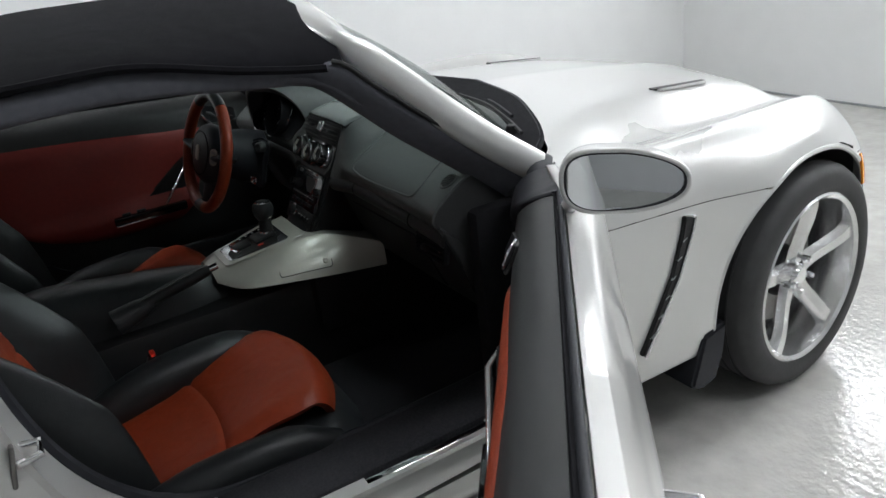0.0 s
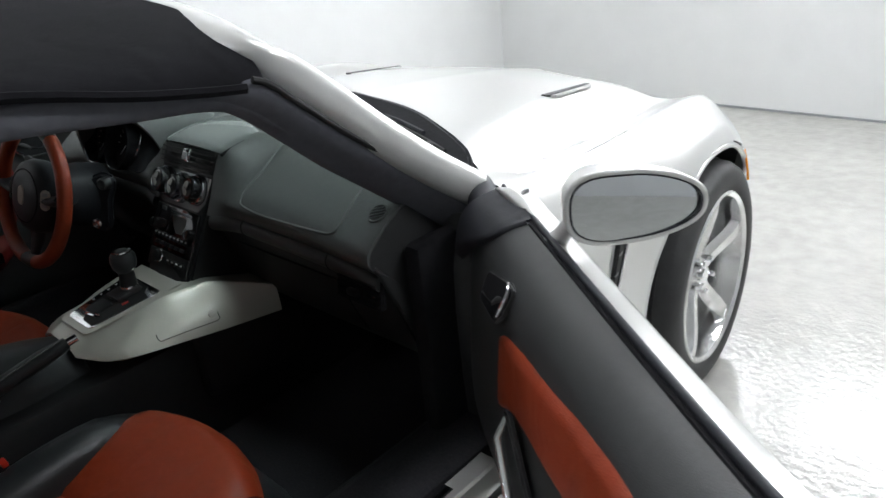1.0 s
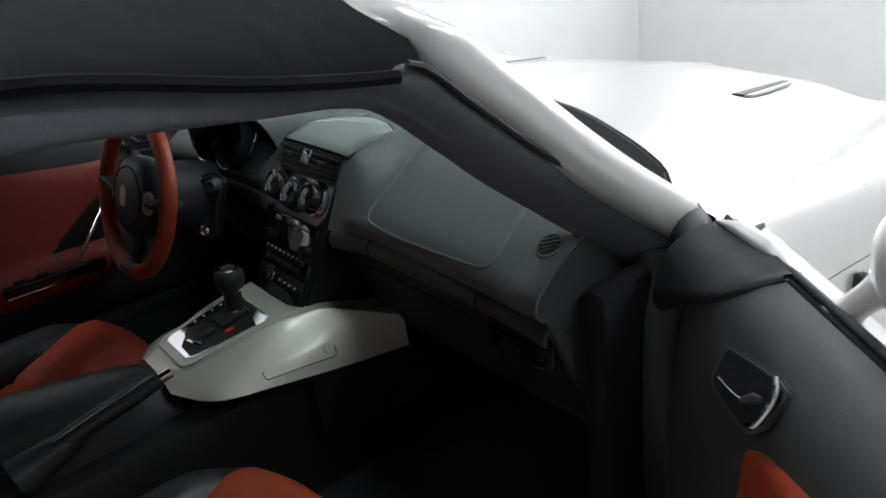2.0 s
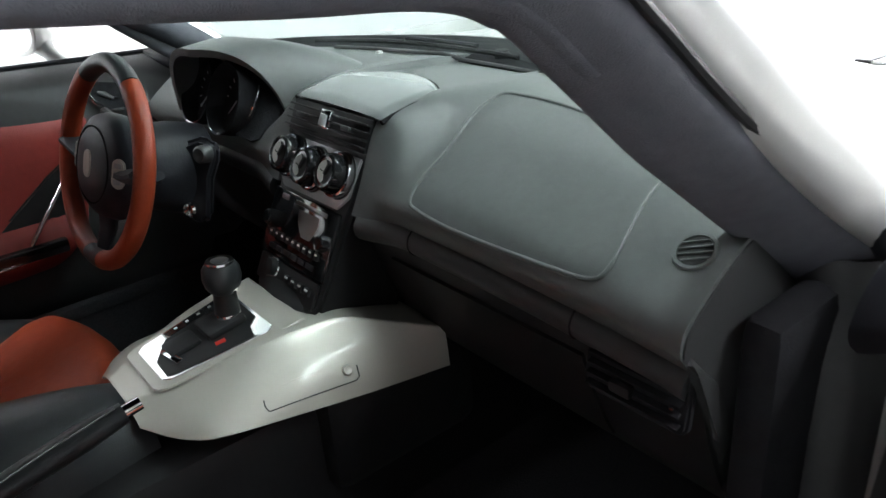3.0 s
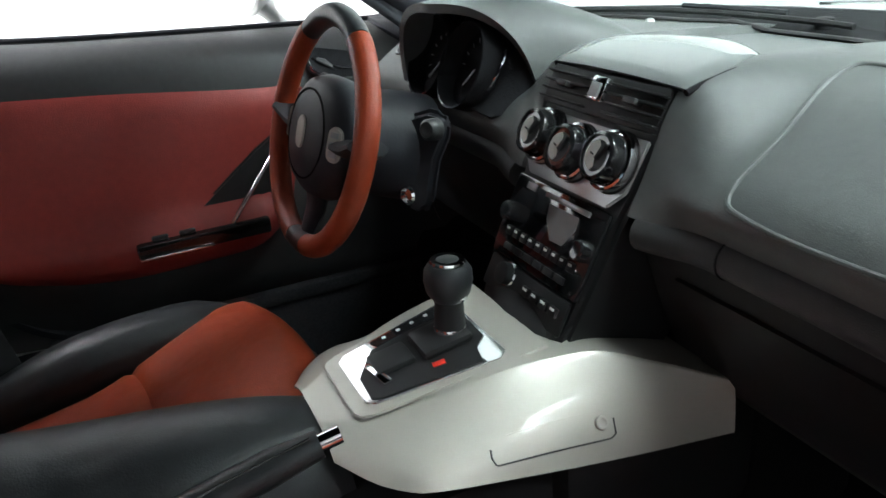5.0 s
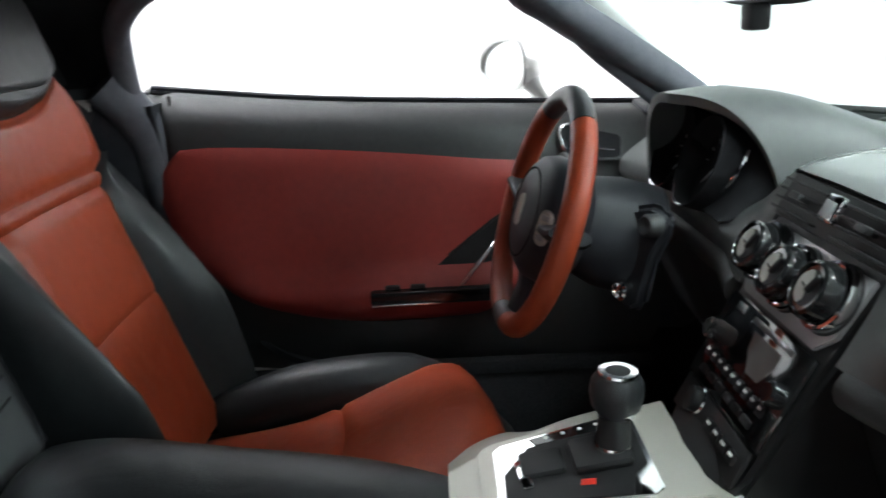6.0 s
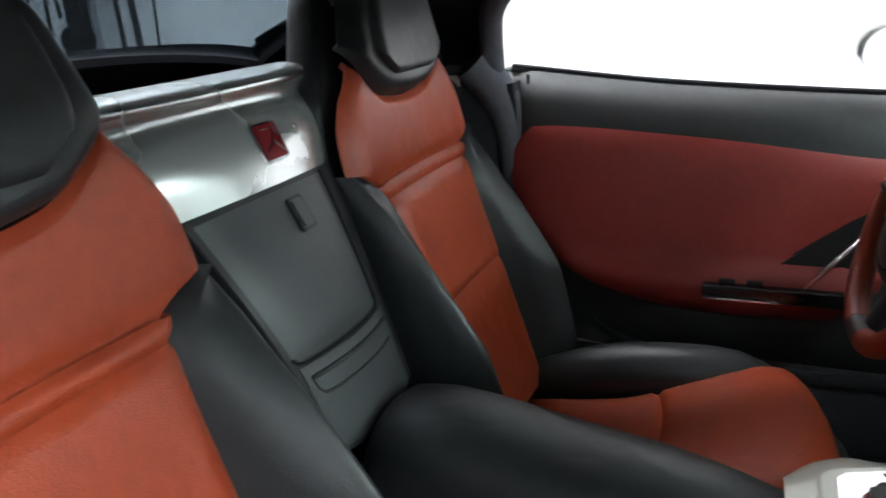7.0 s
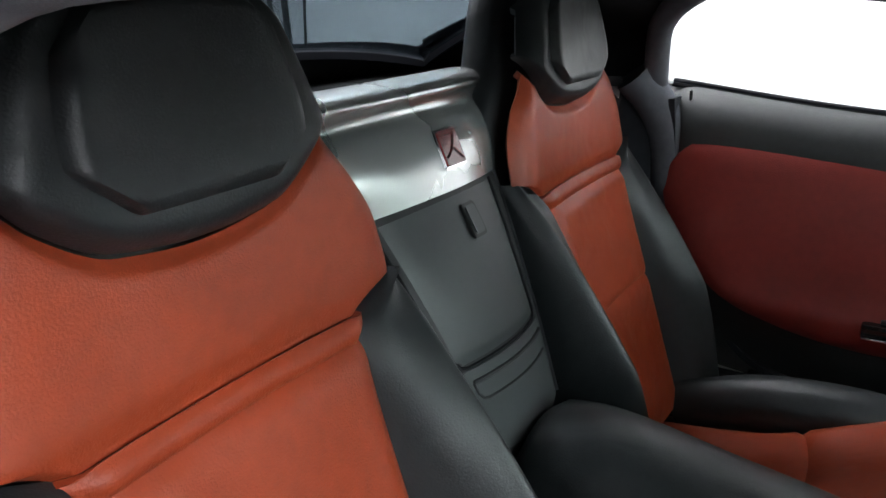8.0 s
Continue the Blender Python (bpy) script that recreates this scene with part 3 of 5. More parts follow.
for side in (1, -1):
    loops = []
    for k in range(41):
        y = -0.14 + 0.54 * k / 40
        a, b = spl(EDGE_IN, y), spl(EDGE_OUT, y)
        c, h = (a + b) / 2, (b - a) / 2
        out = V((h.y, -h.x)).normalized() * 0.017
        loops.append([])
        for q in [i * math.tau / 24 for i in range(24)]:
            ca, sa = math.cos(q), math.sin(q)
            p = c + h * math.copysign(abs(ca) ** 0.8, ca) + out * math.copysign(abs(sa) ** 0.8, sa)
            loops[-1].append((side * p.x, y + 0.5 * (p.y - c.y), p.y))
    part("pillar_trim", loft(loops), PILLAR_CLOTH, car, "dark grey trim along the windscreen pillar")
    if side == -1:
        inner = [V((side * (p.x - 0.050), p.y - 0.040, p.z - 0.028)) for p in curve(PILLAR[:7], 34)]
        part("pillar_lining", tube(inner, 0.046, 14, flat=0.75), PILLAR_CLOTH, car, "dark lining inside the windscreen pillar")
    part("pillar_seal", tube([(side * (x + 0.004), y + 0.006, z + 0.004) for x, y, z in [(spl(EDGE_OUT, y).x, y, spl(EDGE_OUT, y).y) for y in [-0.01 + 0.40 * k / 24 for k in range(25)]]], 0.0055, 8), BLACK, car, "thin rubber seal beside the silver pillar")
    rail = [(0.692, 0.06, 1.080), (0.688, 0.0, 1.130), (0.687, -0.03, 1.144), (0.686, -0.08, 1.155), (0.684, -0.15, 1.162), (0.674, -0.40, 1.187), (0.678, -0.58, 1.182), (0.692, -0.69, 1.145), (0.722, -0.745, 1.08), (0.765, -0.758, 0.965)]
    part("door_opening_seal", tube([(side * x, y, z) for x, y, z in curve(rail, 60)], 0.0115, 16, flat=2.0), PILLAR_CLOTH, car, "soft dark door seal along the roof rail")
    part("roof_rail", tube([(side * (x - 0.026), y, z - 0.004) for x, y, z in curve(rail[1:], 44)], 0.024, 14), PILLAR_CLOTH, car)
part("header_trim", tube([(x, *(spl(HEADER, abs(x)) - V((0.05, 0.02)))) for x in [-0.66 + 1.32 * i / 24 for i in range(25)]], 0.03, 10, flat=0.6), LINING, car)

RAIL_Z = [(-1.32, 0.955), (-0.90, 0.955), (-0.80, 0.962), (-0.765, 1.02), (-0.74, 1.10), (-0.69, 1.17), (-0.58, 1.21), (-0.40, 1.212), (-0.15, 1.166), (-0.05, 1.150), (0.04, 1.140)]
RAIL_X = [(-1.32, 0.66), (-0.90, 0.765), (-0.80, 0.772), (-0.745, 0.735), (-0.69, 0.71), (-0.58, 0.692), (-0.40, 0.688), (0.04, 0.715)]
ROOF_Z = [(-1.34, 0.965), (-1.20, 1.055), (-1.0, 1.165), (-0.75, 1.245), (-0.40, 1.290), (-0.10, 1.287), (0.06, 1.272), (0.17, 1.255)]


def top_at(u, v):
    a = u * math.pi
    c, s = math.cos(a), math.sin(a)
    front = 0.060 - 0.040 * abs(c) ** 1.6
    y = front + (-1.32 - front) * v
    zl, xl, zc = spl(RAIL_Z, y), spl(RAIL_X, y), spl(ROOF_Z, y)
    e = 0.75
    return V((xl * math.copysign(abs(c) ** e, c), y, zl + max(zc - zl, 0.005) * s ** 1.1))


def not_window(p):
    return not (abs(p.x) < 0.47 and -1.15 < p.y < -0.905)


part("canvas_top", grid(top_at, 64, 60, 0.016, not_window, out=(0, 0, 1)), FABRIC, car, "raised black canvas convertible top")
for side in (1, -1):
    part("top_piping", tube([(side * (spl(RAIL_X, y) + 0.008), y, spl(RAIL_Z, y) + 0.008) for y in [-0.02 - 0.66 * i / 24 for i in range(25)]], 0.008, 6), FABRIC, car, "sewn piping along the canvas edge")
for y in (-0.02, -0.45, -0.85):
    pts = [top_at(i / 30, (0.12 - y) / 1.44) + V((0, 0, -0.03)) for i in range(3, 28)]
    part("top_bow", tube(pts, 0.012, 6), BLACK, car)


def rear_pane(u, v):
    s = -1 + 2 * u
    y = -1.155 + 0.255 * v
    return V((0.48 * s, y, spl(ROOF_Z, y) - 0.012 - 0.045 * s * s))


pane = part("rear_window", grid(rear_pane, 16, 10, 0.004, out=(0, 0, 1)), TINT, car, "grey tinted rear window in the canvas top")
pane.visible_shadow = False
edge = [rear_pane(u, v) for u, v in [(i / 16, 0) for i in range(17)] + [(1, i / 8) for i in range(1, 9)] + [(1 - i / 16, 1) for i in range(1, 17)] + [(0, 1 - i / 8) for i in range(1, 8)]]
part("rear_window_seal", tube(edge, 0.014, 6, True), RUBBER, car)

# ---------------------------------------------------------------- sills and door jambs
JAMB = [(-0.725, 0.945), (-0.715, 0.85), (-0.70, 0.74), (-0.665, 0.61), (-0.60, 0.49), (-0.50, 0.40), (-0.36, 0.365), (0.0, 0.36), (0.20, 0.362), (0.25, 0.364)]
for side in (1, -1):
    path = curve([(0, *p) for p in JAMB], 60)

    def jamb(u, v, side=side):
        p = path[round(u * 60)]
        return V((side * (0.72 + (0.135 + 0.045 * sm(-0.62, -0.45, p.y)) * v), p.y, p.z))
    part("door_jamb", grid(jamb, 60, 8, 0.012), SILVER if side == 1 else LINING, car, "silver painted door jamb and sill" if side == 1 else "dark lined door jamb and sill")

    def flange(u, v, side=side):
        p = path[round(u * 60)]
        out = V((0, p.y + 0.16, p.z - 0.75)).normalized()
        q = V((0, p.y, p.z)) + out * 0.05 * v
        return V((side * (0.855 + 0.045 * sm(-0.62, -0.45, p.y) + 0.014 * math.sin(v * 1.57)), q.y, q.z))
    part("jamb_flange", grid(flange, 60, 4, 0.008), SILVER if side == 1 else LINING, car)
    if side == 1:
        part("jamb_seal", tube([(side * 0.722, p.y + 0.010 * (1 if p.y < -0.5 else 0), p.z + 0.012) for p in path], 0.014, 8), RUBBER, car, "black rubber seal round the door opening")
    part("rocker", grid(lambda u, v, side=side: V((side * spl([(0, 0.80), (0.3, 0.885), (0.7, 0.912), (1, 0.912)], v), -0.76 + 1.19 * u, 0.17 + 0.13 * v)), 20, 8, 0.01), SILVER, car, "silver sill panel")
    sp = part("sill_plate", box((side * 0.874, -0.03, 0.370), (0.026, 0.56, 0.006), 0.002), CHROME, car, "brushed bright metal sill plate")
    part("sill_trim", box((side * 0.788, -0.08, 0.366), (0.150, 0.88, 0.034), 0.010), CARPET, car, "black trim on the door sill")
    st = subpart("door_striker", car, "bright steel door latch striker")
    part("plate", box((side * 0.845, -0.697, 0.69), (0.045, 0.008, 0.075), 0.003, turn=pose(0, 0, 0, -12)), STEEL, st)
    part("loop", tube([(side * 0.83, -0.69, 0.705), (side * 0.83, -0.655, 0.70), (side * 0.86, -0.655, 0.695), (side * 0.86, -0.69, 0.69)], 0.007, 8), CHROME, st)
    part("sill_wall", box((side * 0.738, -0.13, 0.275), (0.03, 1.16, 0.20), 0.008), CARPET, car, "black carpet on the inside of the sill")
    if side == -1:
        part("rear_pillar_trim", tube(curve([(-0.722, -0.80, 0.99), (-0.745, -0.760, 0.935), (-0.755, -0.724, 0.83), (-0.756, -0.712, 0.62), (-0.752, -0.70, 0.42)], 20), 0.042, 14), PILLAR_CLOTH, car, "black trim on the pillar behind the driver's door")
    part("side_wall", box((side * 0.735, -0.95, 0.60), (0.03, 0.40, 0.76), 0.01), LINING, car)
    part("kick_panel", box((side * 0.735, 0.42, 0.53), (0.05, 0.36, 0.54), 0.02), COWL, car)
    part("hinge_pillar", tube([(side * x, y, z) for x, y, z in curve([(0.735, 0.400, 0.815), (0.748, 0.385, 0.73), (0.762, 0.378, 0.58), (0.772, 0.385, 0.36)], 16)], [0.042 + 0.016 * sm(0, 6, i) for i in range(17)], 16), PLASTIC, car, "dark front door pillar")

# ---------------------------------------------------------------- doors
HINGE = V((0.87, 0.41, 0.0))
BELT = [(-0.755, 0.973), (-0.40, 0.933), (0.0, 0.907), (0.42, 0.885)]
SKIN = [(0.0, 0.885, 0.30), (0.25, 0.925, 0.44), (0.5, 0.948, 0.60), (0.72, 0.943, 0.74), (0.86, 0.915, 0.84)]
INNER = [(0.0, 0.834, -0.003), (0.08, 0.808, -0.010), (0.18, 0.770, -0.045), (0.30, 0.752, -0.12), (0.50, 0.740, -0.26), (0.68, 0.735, -0.36), (0.85, 0.75, -0.48), (1.0, 0.80, -0.58)]


def inner_x(y, z):
    """The door lining's inner face at a place along the door."""
    d = z - spl(BELT, y)
    k = [(-l[2], l[1]) for l in INNER]
    return spl(k, -d)


def door(side):
    """A door, shut, round its hinge; side 1: passenger, -1: driver."""
    d = subpart("door", car, "open silver passenger door with a red and black lining" if side == 1 else "closed silver driver's door with a red and black lining")

    def put(name, bm, mat, parent=d, label=""):
        bmesh.ops.translate(bm, vec=-HINGE, verts=bm.verts)
        if side == -1:
            mirrored(bm)
        return part(name, bm, mat, parent, label)

    def skin(u, v):
        y = 0.425 - 1.18 * u
        b = spl(BELT, y)
        k = SKIN + [(0.95, 0.884, b - 0.010), (1.0, 0.855, b - 0.002)]
        x, z = spl(k, v)
        return V((x, y, z))
    put("outer_panel", grid(skin, 30, 24, 0.006), SILVER, d, "silver painted outer door skin")
    put("belt_seal", tube([(0.8465, 0.30 - 1.04 * i / 20, spl(BELT, 0.30 - 1.04 * i / 20) + 0.001) for i in range(21)], 0.0055, 10, flat=1.0), RUBBER, d, "black outer window seal")
    put("belt_slot", tube([(0.839, 0.30 - 1.04 * i / 20, spl(BELT, 0.30 - 1.04 * i / 20) - 0.006) for i in range(21)], 0.005, 6), COWL, d, "dark slot of the lowered window")

    def lining(u, v):
        y = 0.40 - 1.15 * u
        b = spl(BELT, y)
        x, dz = spl(INNER, v)
        curl = 0.05 * (sm(0.94, 1.0, u) + sm(0.06, 0.0, u))
        return V((x + curl, y, b + dz))
    put("lining", grid(lining, 40, 30, 0.006), PLASTIC, d, "black grained plastic door lining")
    for y in (0.41, -0.752):
        put("door_edge", box((0.83, y, 0.575), (0.085, 0.012, 0.57), 0.004), SILVER, d)

    # red padded insert, its edges tucked into the lining
    upper = [(-0.73, 0.845), (-0.62, 0.858), (-0.40, 0.845), (-0.05, 0.806), (0.04, 0.802), (0.072, 0.790)]
    lower = [(-0.73, 0.70), (-0.66, 0.62), (-0.52, 0.535), (-0.30, 0.492), (-0.12, 0.50), (-0.03, 0.56), (0.015, 0.650), (0.072, 0.662)]

    tip = 0.068
    if side == -1:
        upper = [(y, z + 0.014 * sm(0.09, -0.1, y)) for y, z in upper]
    else:
        upper = [(-0.73, 0.875), (-0.62, 0.888), (-0.40, 0.887), (-0.28, 0.874), (-0.15, 0.846), (-0.02, 0.819), (0.06, 0.798), (0.095, 0.776), (0.118, 0.742), (0.130, 0.715)]
        lower = [(-0.73, 0.80), (-0.50, 0.79), (-0.30, 0.765), (-0.18, 0.738), (-0.064, 0.717), (-0.01, 0.700), (0.043, 0.672), (0.09, 0.650), (0.130, 0.640)]
        tip = 0.130

    def insert(u, v):
        y = -0.725 + (tip + 0.725) * u
        a, b = spl(lower, y), spl(upper, y)
        e = min(1, 16 * u + 0.001, 40 * (1 - u) + 0.25) ** 0.5
        mid = (a + b) / 2
        a, b = mid + (a - mid) * e, mid + (b - mid) * e
        z = a + (b - a) * v
        rim = min(1, 7 * min(u, 1 - u, v, 1 - v)) ** 0.5
        arm = 0.026 * sm(0.62, 0.56, z) * sm(0.46, 0.52, z)
        return V((inner_x(y, z) + 0.008 - 0.016 * rim - arm, y, z))
    put("insert", grid(insert, 44, 24, 0.008), RED if side == 1 else DARK_RED, d, "red leather door insert")
    # armrest switches and the slanted pull
    sx = inner_x(-0.2, 0.555) - 0.034
    put("switch_plate", box((sx + 0.016, -0.20, 0.556), (0.05, 0.25, 0.032), 0.006, turn=pose(0, 0, 0, 0, -8)), GLOSS, d, "glossy black switch plate")
    put("switch_trim", box((sx - 0.006, -0.255, 0.5405), (0.008, 0.135, 0.004), 0.001), CHROME, d)
    for k in (-0.28, -0.23):
        put("switch", box((sx + 0.012, k, 0.574), (0.03, 0.03, 0.008), 0.003), BLACK, d)
    # raised black wedge draws the diagonal shadow beside the pull
    wedge = [(-0.24, 0.575), (-0.075, 0.698), (-0.030, 0.726), (-0.010, 0.720), (-0.014, 0.66), (-0.02, 0.58), (-0.12, 0.545)]
    m = Matrix(((0, 0, -1, inner_x(-0.05, 0.65) - 0.004), (1, 0, 0, 0), (0, 1, 0, 0), (0, 0, 0, 1)))
    put("pull_shadow", prism(wedge, 0.010, m, 0.004), BLACK, d)
    put("pull_handle", tube([(sx + 0.022, -0.172, 0.545), (sx + 0.008, -0.155, 0.556), (sx + 0.010, -0.04, 0.695), (sx + 0.030, -0.022, 0.716)], [0.005, 0.0075, 0.0065, 0.005], 10, flat=0.7), ALLOY, d, "slanted chrome door pull")
    # release handle in its bezel
    hx = inner_x(0.116, 0.830) - 0.003
    m = Matrix(((0, 0, -1, hx), (1, 0, 0, 0), (0, 1, 0, 0), (0, 0, 0, 1)))
    lean = Matrix.Translation((hx, 0.14, 0.815)) @ pose(0, 0, 0, 0, 24, 0) @ Matrix.Translation((-hx, -0.14, -0.815))
    m = Matrix.Translation((0, -0.022, 0.014)) @ lean @ m
    bezel = [(0.206, 0.822), (0.200, 0.829), (0.150, 0.843), (0.098, 0.856), (0.078, 0.855), (0.073, 0.846), (0.080, 0.808), (0.099, 0.786), (0.112, 0.782), (0.190, 0.777), (0.203, 0.783)]
    put("handle_bezel", prism(bezel, 0.006, m, 0.0025), PLASTIC, d, "dark bezel of the release handle")
    put("handle_recess", prism([(0.14 + 0.90 * (y - 0.14), 0.815 + 0.86 * (z - 0.815)) for y, z in bezel], 0.0016, m @ Matrix.Translation((0, 0, 0.0056)), 0.0006), COWL, d, "black recess behind the release handle")
    put("handle_edge", moved(tube(curve([(0.184, 0.797, 0.009), (0.150, 0.802, 0.010), (0.128, 0.808, 0.011)], 8), 0.0014, 8), m), CHROME, d, "thin chrome edge of the handle recess")
    put("release_handle", moved(tube(curve([(0.100, 0.796, 0.009), (0.086, 0.808, 0.013), (0.080, 0.832, 0.014), (0.086, 0.848, 0.012), (0.100, 0.853, 0.008)], 18), 0.0034, 8), m), CHROME, d, "chrome inside release handle")
    put("handle_lever", moved(tube([(0.128, 0.806, 0.010), (0.112, 0.820, 0.011), (0.100, 0.826, 0.010)], [0.004, 0.006, 0.004], 10, flat=0.5), m), PLASTIC, d, "dark thumb lever of the release handle")
    put("lock_pin", lathe([(0.009, 0.0), (0.007, 0.01), (0.0035, 0.014), (0.0035, 0.034), (0.0, 0.037)], 10, Matrix.Translation((0.792, -0.69, 0.925))), BLACK, d, "thin black lock pin")
    put("outer_handle", tube([(0.925, -0.43, 0.765), (0.968, -0.45, 0.775), (0.975, -0.52, 0.778), (0.968, -0.60, 0.775), (0.925, -0.62, 0.765)], 0.012, 8, flat=0.7), CHROME, d, "chrome outer door handle")
    # black corner piece and the mirror
    low_edge = [(0.222, 0.894), (0.235, 0.876), (0.27, 0.848), (0.315, 0.824), (0.36, 0.795), (0.40, 0.768), (0.42, 0.756)]

    def corner(u, v):
        y = 0.222 + 0.196 * u
        top = spl(BELT, y) + 0.006 * sm(0, 0.2, u)
        z = spl(low_edge, y) + (top - spl(low_edge, y)) * v
        rim = min(1, 6 * min(u + 0.02, v)) ** 0.5
        curl = 0.020 * sm(0.72, 1.0, v) ** 2
        return V((inner_x(y, min(z, spl(BELT, y) - 0.002)) + 0.004 - 0.014 * rim + curl, y, z))
    put("corner_trim", grid(corner, 22, 16, 0.004), RUBBER, d, "black corner trim at the mirror's foot")
    put("mirror_foot", tube([(0.826, 0.415, 0.886), (0.838, 0.36, 0.894), (0.848, 0.29, 0.896), (0.850, 0.20, 0.892)], [0.002, 0.012, 0.013, 0.004], 10), SILVER, d, "silver foot of the door mirror")
    c, turn = V((0.948, 0.055 if side == 1 else -0.03, 0.968 if side == 1 else 0.975)), pose(0, 0, 0, 0, 0, -3 if side == 1 else -24)

    def outline(a):
        """The mirror's edge: blunt and tall next to the door, drawn out at the far end."""
        ca, sa = math.cos(a), math.sin(a)
        e = 0.62 if ca < 0 else 0.95
        return math.copysign(abs(ca) ** e, ca), math.copysign(abs(sa) ** 0.80, sa) * (1 - 0.17 * ca) - 0.10 * ca

    def shell(u, v):
        s = math.sin(math.pi * 0.5 * u)
        x, z = outline(v * math.tau)
        return turn @ V((0.102 * s * x, 0.11 * math.cos(math.pi * 0.5 * u), 0.054 * s * z)) + c
    put("mirror_shell", grid(shell, 12, 48, 0), SILVER, d, "silver mirror housing")

    def oval(w, h, y):
        return [turn @ V((w * x, y, h * z)) + c for x, z in [outline(i * math.tau / 48) for i in range(48)]]
    put("mirror_bezel", tube(oval(0.0985, 0.0510, 0.0), 0.0045, 10, True, up=(0, 1, 0)), SILVER, d, "silver edge of the mirror housing")
    put("mirror_rim", tube(oval(0.0935, 0.0468, -0.002), 0.0018, 8, True, up=(0, 1, 0)), RUBBER if side == 1 else SILVER, d, "thin rim round the mirror glass")
    ring = [(0.093 * x, 0.0465 * z) for x, z in [outline(i * math.tau / 48) for i in range(48)]]
    put("mirror_glass", prism(ring, 0.003, Matrix.Translation(c) @ turn @ pose(0, 0.004, 0, 85.5, 0, 2)), MIRROR, d, "mirror glass")
    put("mirror_arm", tube(curve([(0.852, c.y + 0.085, 0.878), (0.860, c.y + 0.075, 0.902), (0.872, c.y + 0.062, 0.925), (0.895, c.y + 0.050, 0.948)], 12), [0.030 - 0.014 * sm(0, 5, i) + 0.010 * sm(7, 12, i) for i in range(13)], 14, up=(1, 0, 0), flat=0.7), SILVER, d, "silver mirror arm")
    return d


passenger_door = door(1)
passenger_door.matrix_basis = pose(HINGE.x, HINGE.y, 0, 0, 0, 52.1)
driver_door = door(-1)
driver_door.matrix_basis = pose(-HINGE.x + 0.035, HINGE.y, 0)

# ---------------------------------------------------------------- dashboard
dash = subpart("dashboard", car, "dark grey moulded dashboard")
PAD = [(0.0, 0.196, 0.762), (0.08, 0.192, 0.785), (0.22, 0.215, 0.812), (0.40, 0.285, 0.846), (0.62, 0.40, 0.884), (0.80, 0.51, 0.896), (1.0, 0.645, 0.886)]

SHOULDER = [(0.0, 0.178, 0.757), (0.10, 0.198, 0.797), (0.36, 0.244, 0.887), (0.42, 0.262, 0.898), (0.55, 0.345, 0.909), (0.80, 0.505, 0.900), (1.0, 0.645, 0.886)]


def pad_point(x, s, lift=0.0):
    y, z = spl(PAD, s)
    # the pad follows the windscreen and rounds off at its ends
    back = spl([(0.0, 0.655), (0.3, 0.61), (0.5, 0.545), (0.65, 0.475), (0.752, 0.41)], min(abs(x), 0.75)) - 0.655
    y += back * s * 0.95
    z -= 0.02 * (abs(x) / 0.72) ** 4
    # shoulders that carry the pad round into the centre stack
    k = sm(0.222, 0.122, abs(x))
    ys, zs = spl(SHOULDER, s)
    y, z = y + (ys - y) * k, z + (zs - z) * k
    if abs(x) < 0.114:
        y, z = y + 0.02, z - 0.012
    return V((x, y, z + lift))


def pad_normal(x, s):
    a, b = pad_point(x, s - 0.01), pad_point(x, s + 0.01)
    c, d = pad_point(x - 0.01, s), pad_point(x + 0.01, s)
    n = (d - c).cross(b - a).normalized()
    return n if n.z > 0 else -n


def pad_sheet(u, v):
    x = -0.697 + 1.394 * u
    return pad_point(x, v)


part("pad", grid(pad_sheet, 120, 40, 0.012, out=(0, -0.3, 1)), DASH, dash, "dark grey soft dashboard pad")
# airbag cover: a raised seam round a rounded four-sided field
field = [(0.265, 0.15), (0.241, 0.18), (0.232, 0.28), (0.222, 0.43), (0.188, 0.64), (0.192, 0.715), (0.26, 0.742), (0.40, 0.735), (0.52, 0.685), (0.555, 0.645), (0.568, 0.52), (0.585, 0.33), (0.575, 0.25), (0.53, 0.205), (0.42, 0.155), (0.33, 0.135)]
n = len(field)
ring = []
for i in range(n * 5):
    k, s = i // 5, (i % 5) / 5
    p = [V(field[(k + j - 1) % n]).to_2d() for j in range(4)]
    q = 0.5 * (2 * p[1] + (p[2] - p[0]) * s + (2 * p[0] - 5 * p[1] + 4 * p[2] - p[3]) * s * s + (3 * p[1] - p[0] - 3 * p[2] + p[3]) * s**3)
    ring.append(q)
part("airbag_seam", tube([pad_point(q.x, q.y) + 0.0002 * pad_normal(q.x, q.y) for q in ring], 0.0030, 8, True), DASH, dash, "raised seam round the airbag cover")
# lip and lower dash
part("lip", tube([pad_point(x, 0.0) + V((0, 0.010, -0.017)) for x in [0.13 + 0.562 * i / 24 for i in range(25)]], 0.021, 14), PLASTIC, dash, "dark padded lip under the dashboard")
part("lip", tube([pad_point(x, 0.0) + V((0, 0.010, -0.017)) for x in [-0.13 - 0.562 * i / 24 for i in range(25)]], 0.021, 14), PLASTIC, dash)
for x in (0.245, 0.545):
    p = pad_point(x, 0.0) + V((0, 0.010, -0.017))
    part("lip_seam", tube([p + V((0, 0.0216 * math.cos(a), 0.0216 * math.sin(a))) for a in [i * math.tau / 20 for i in range(20)]], 0.0012, 5, True, up=(1, 0, 0)), COWL, dash, "fine joint in the lip")
LOW = [(0.0, 0.205, 0.752), (0.15, 0.222, 0.70), (0.5, 0.25, 0.62), (0.8, 0.30, 0.52), (1.0, 0.42, 0.44)]
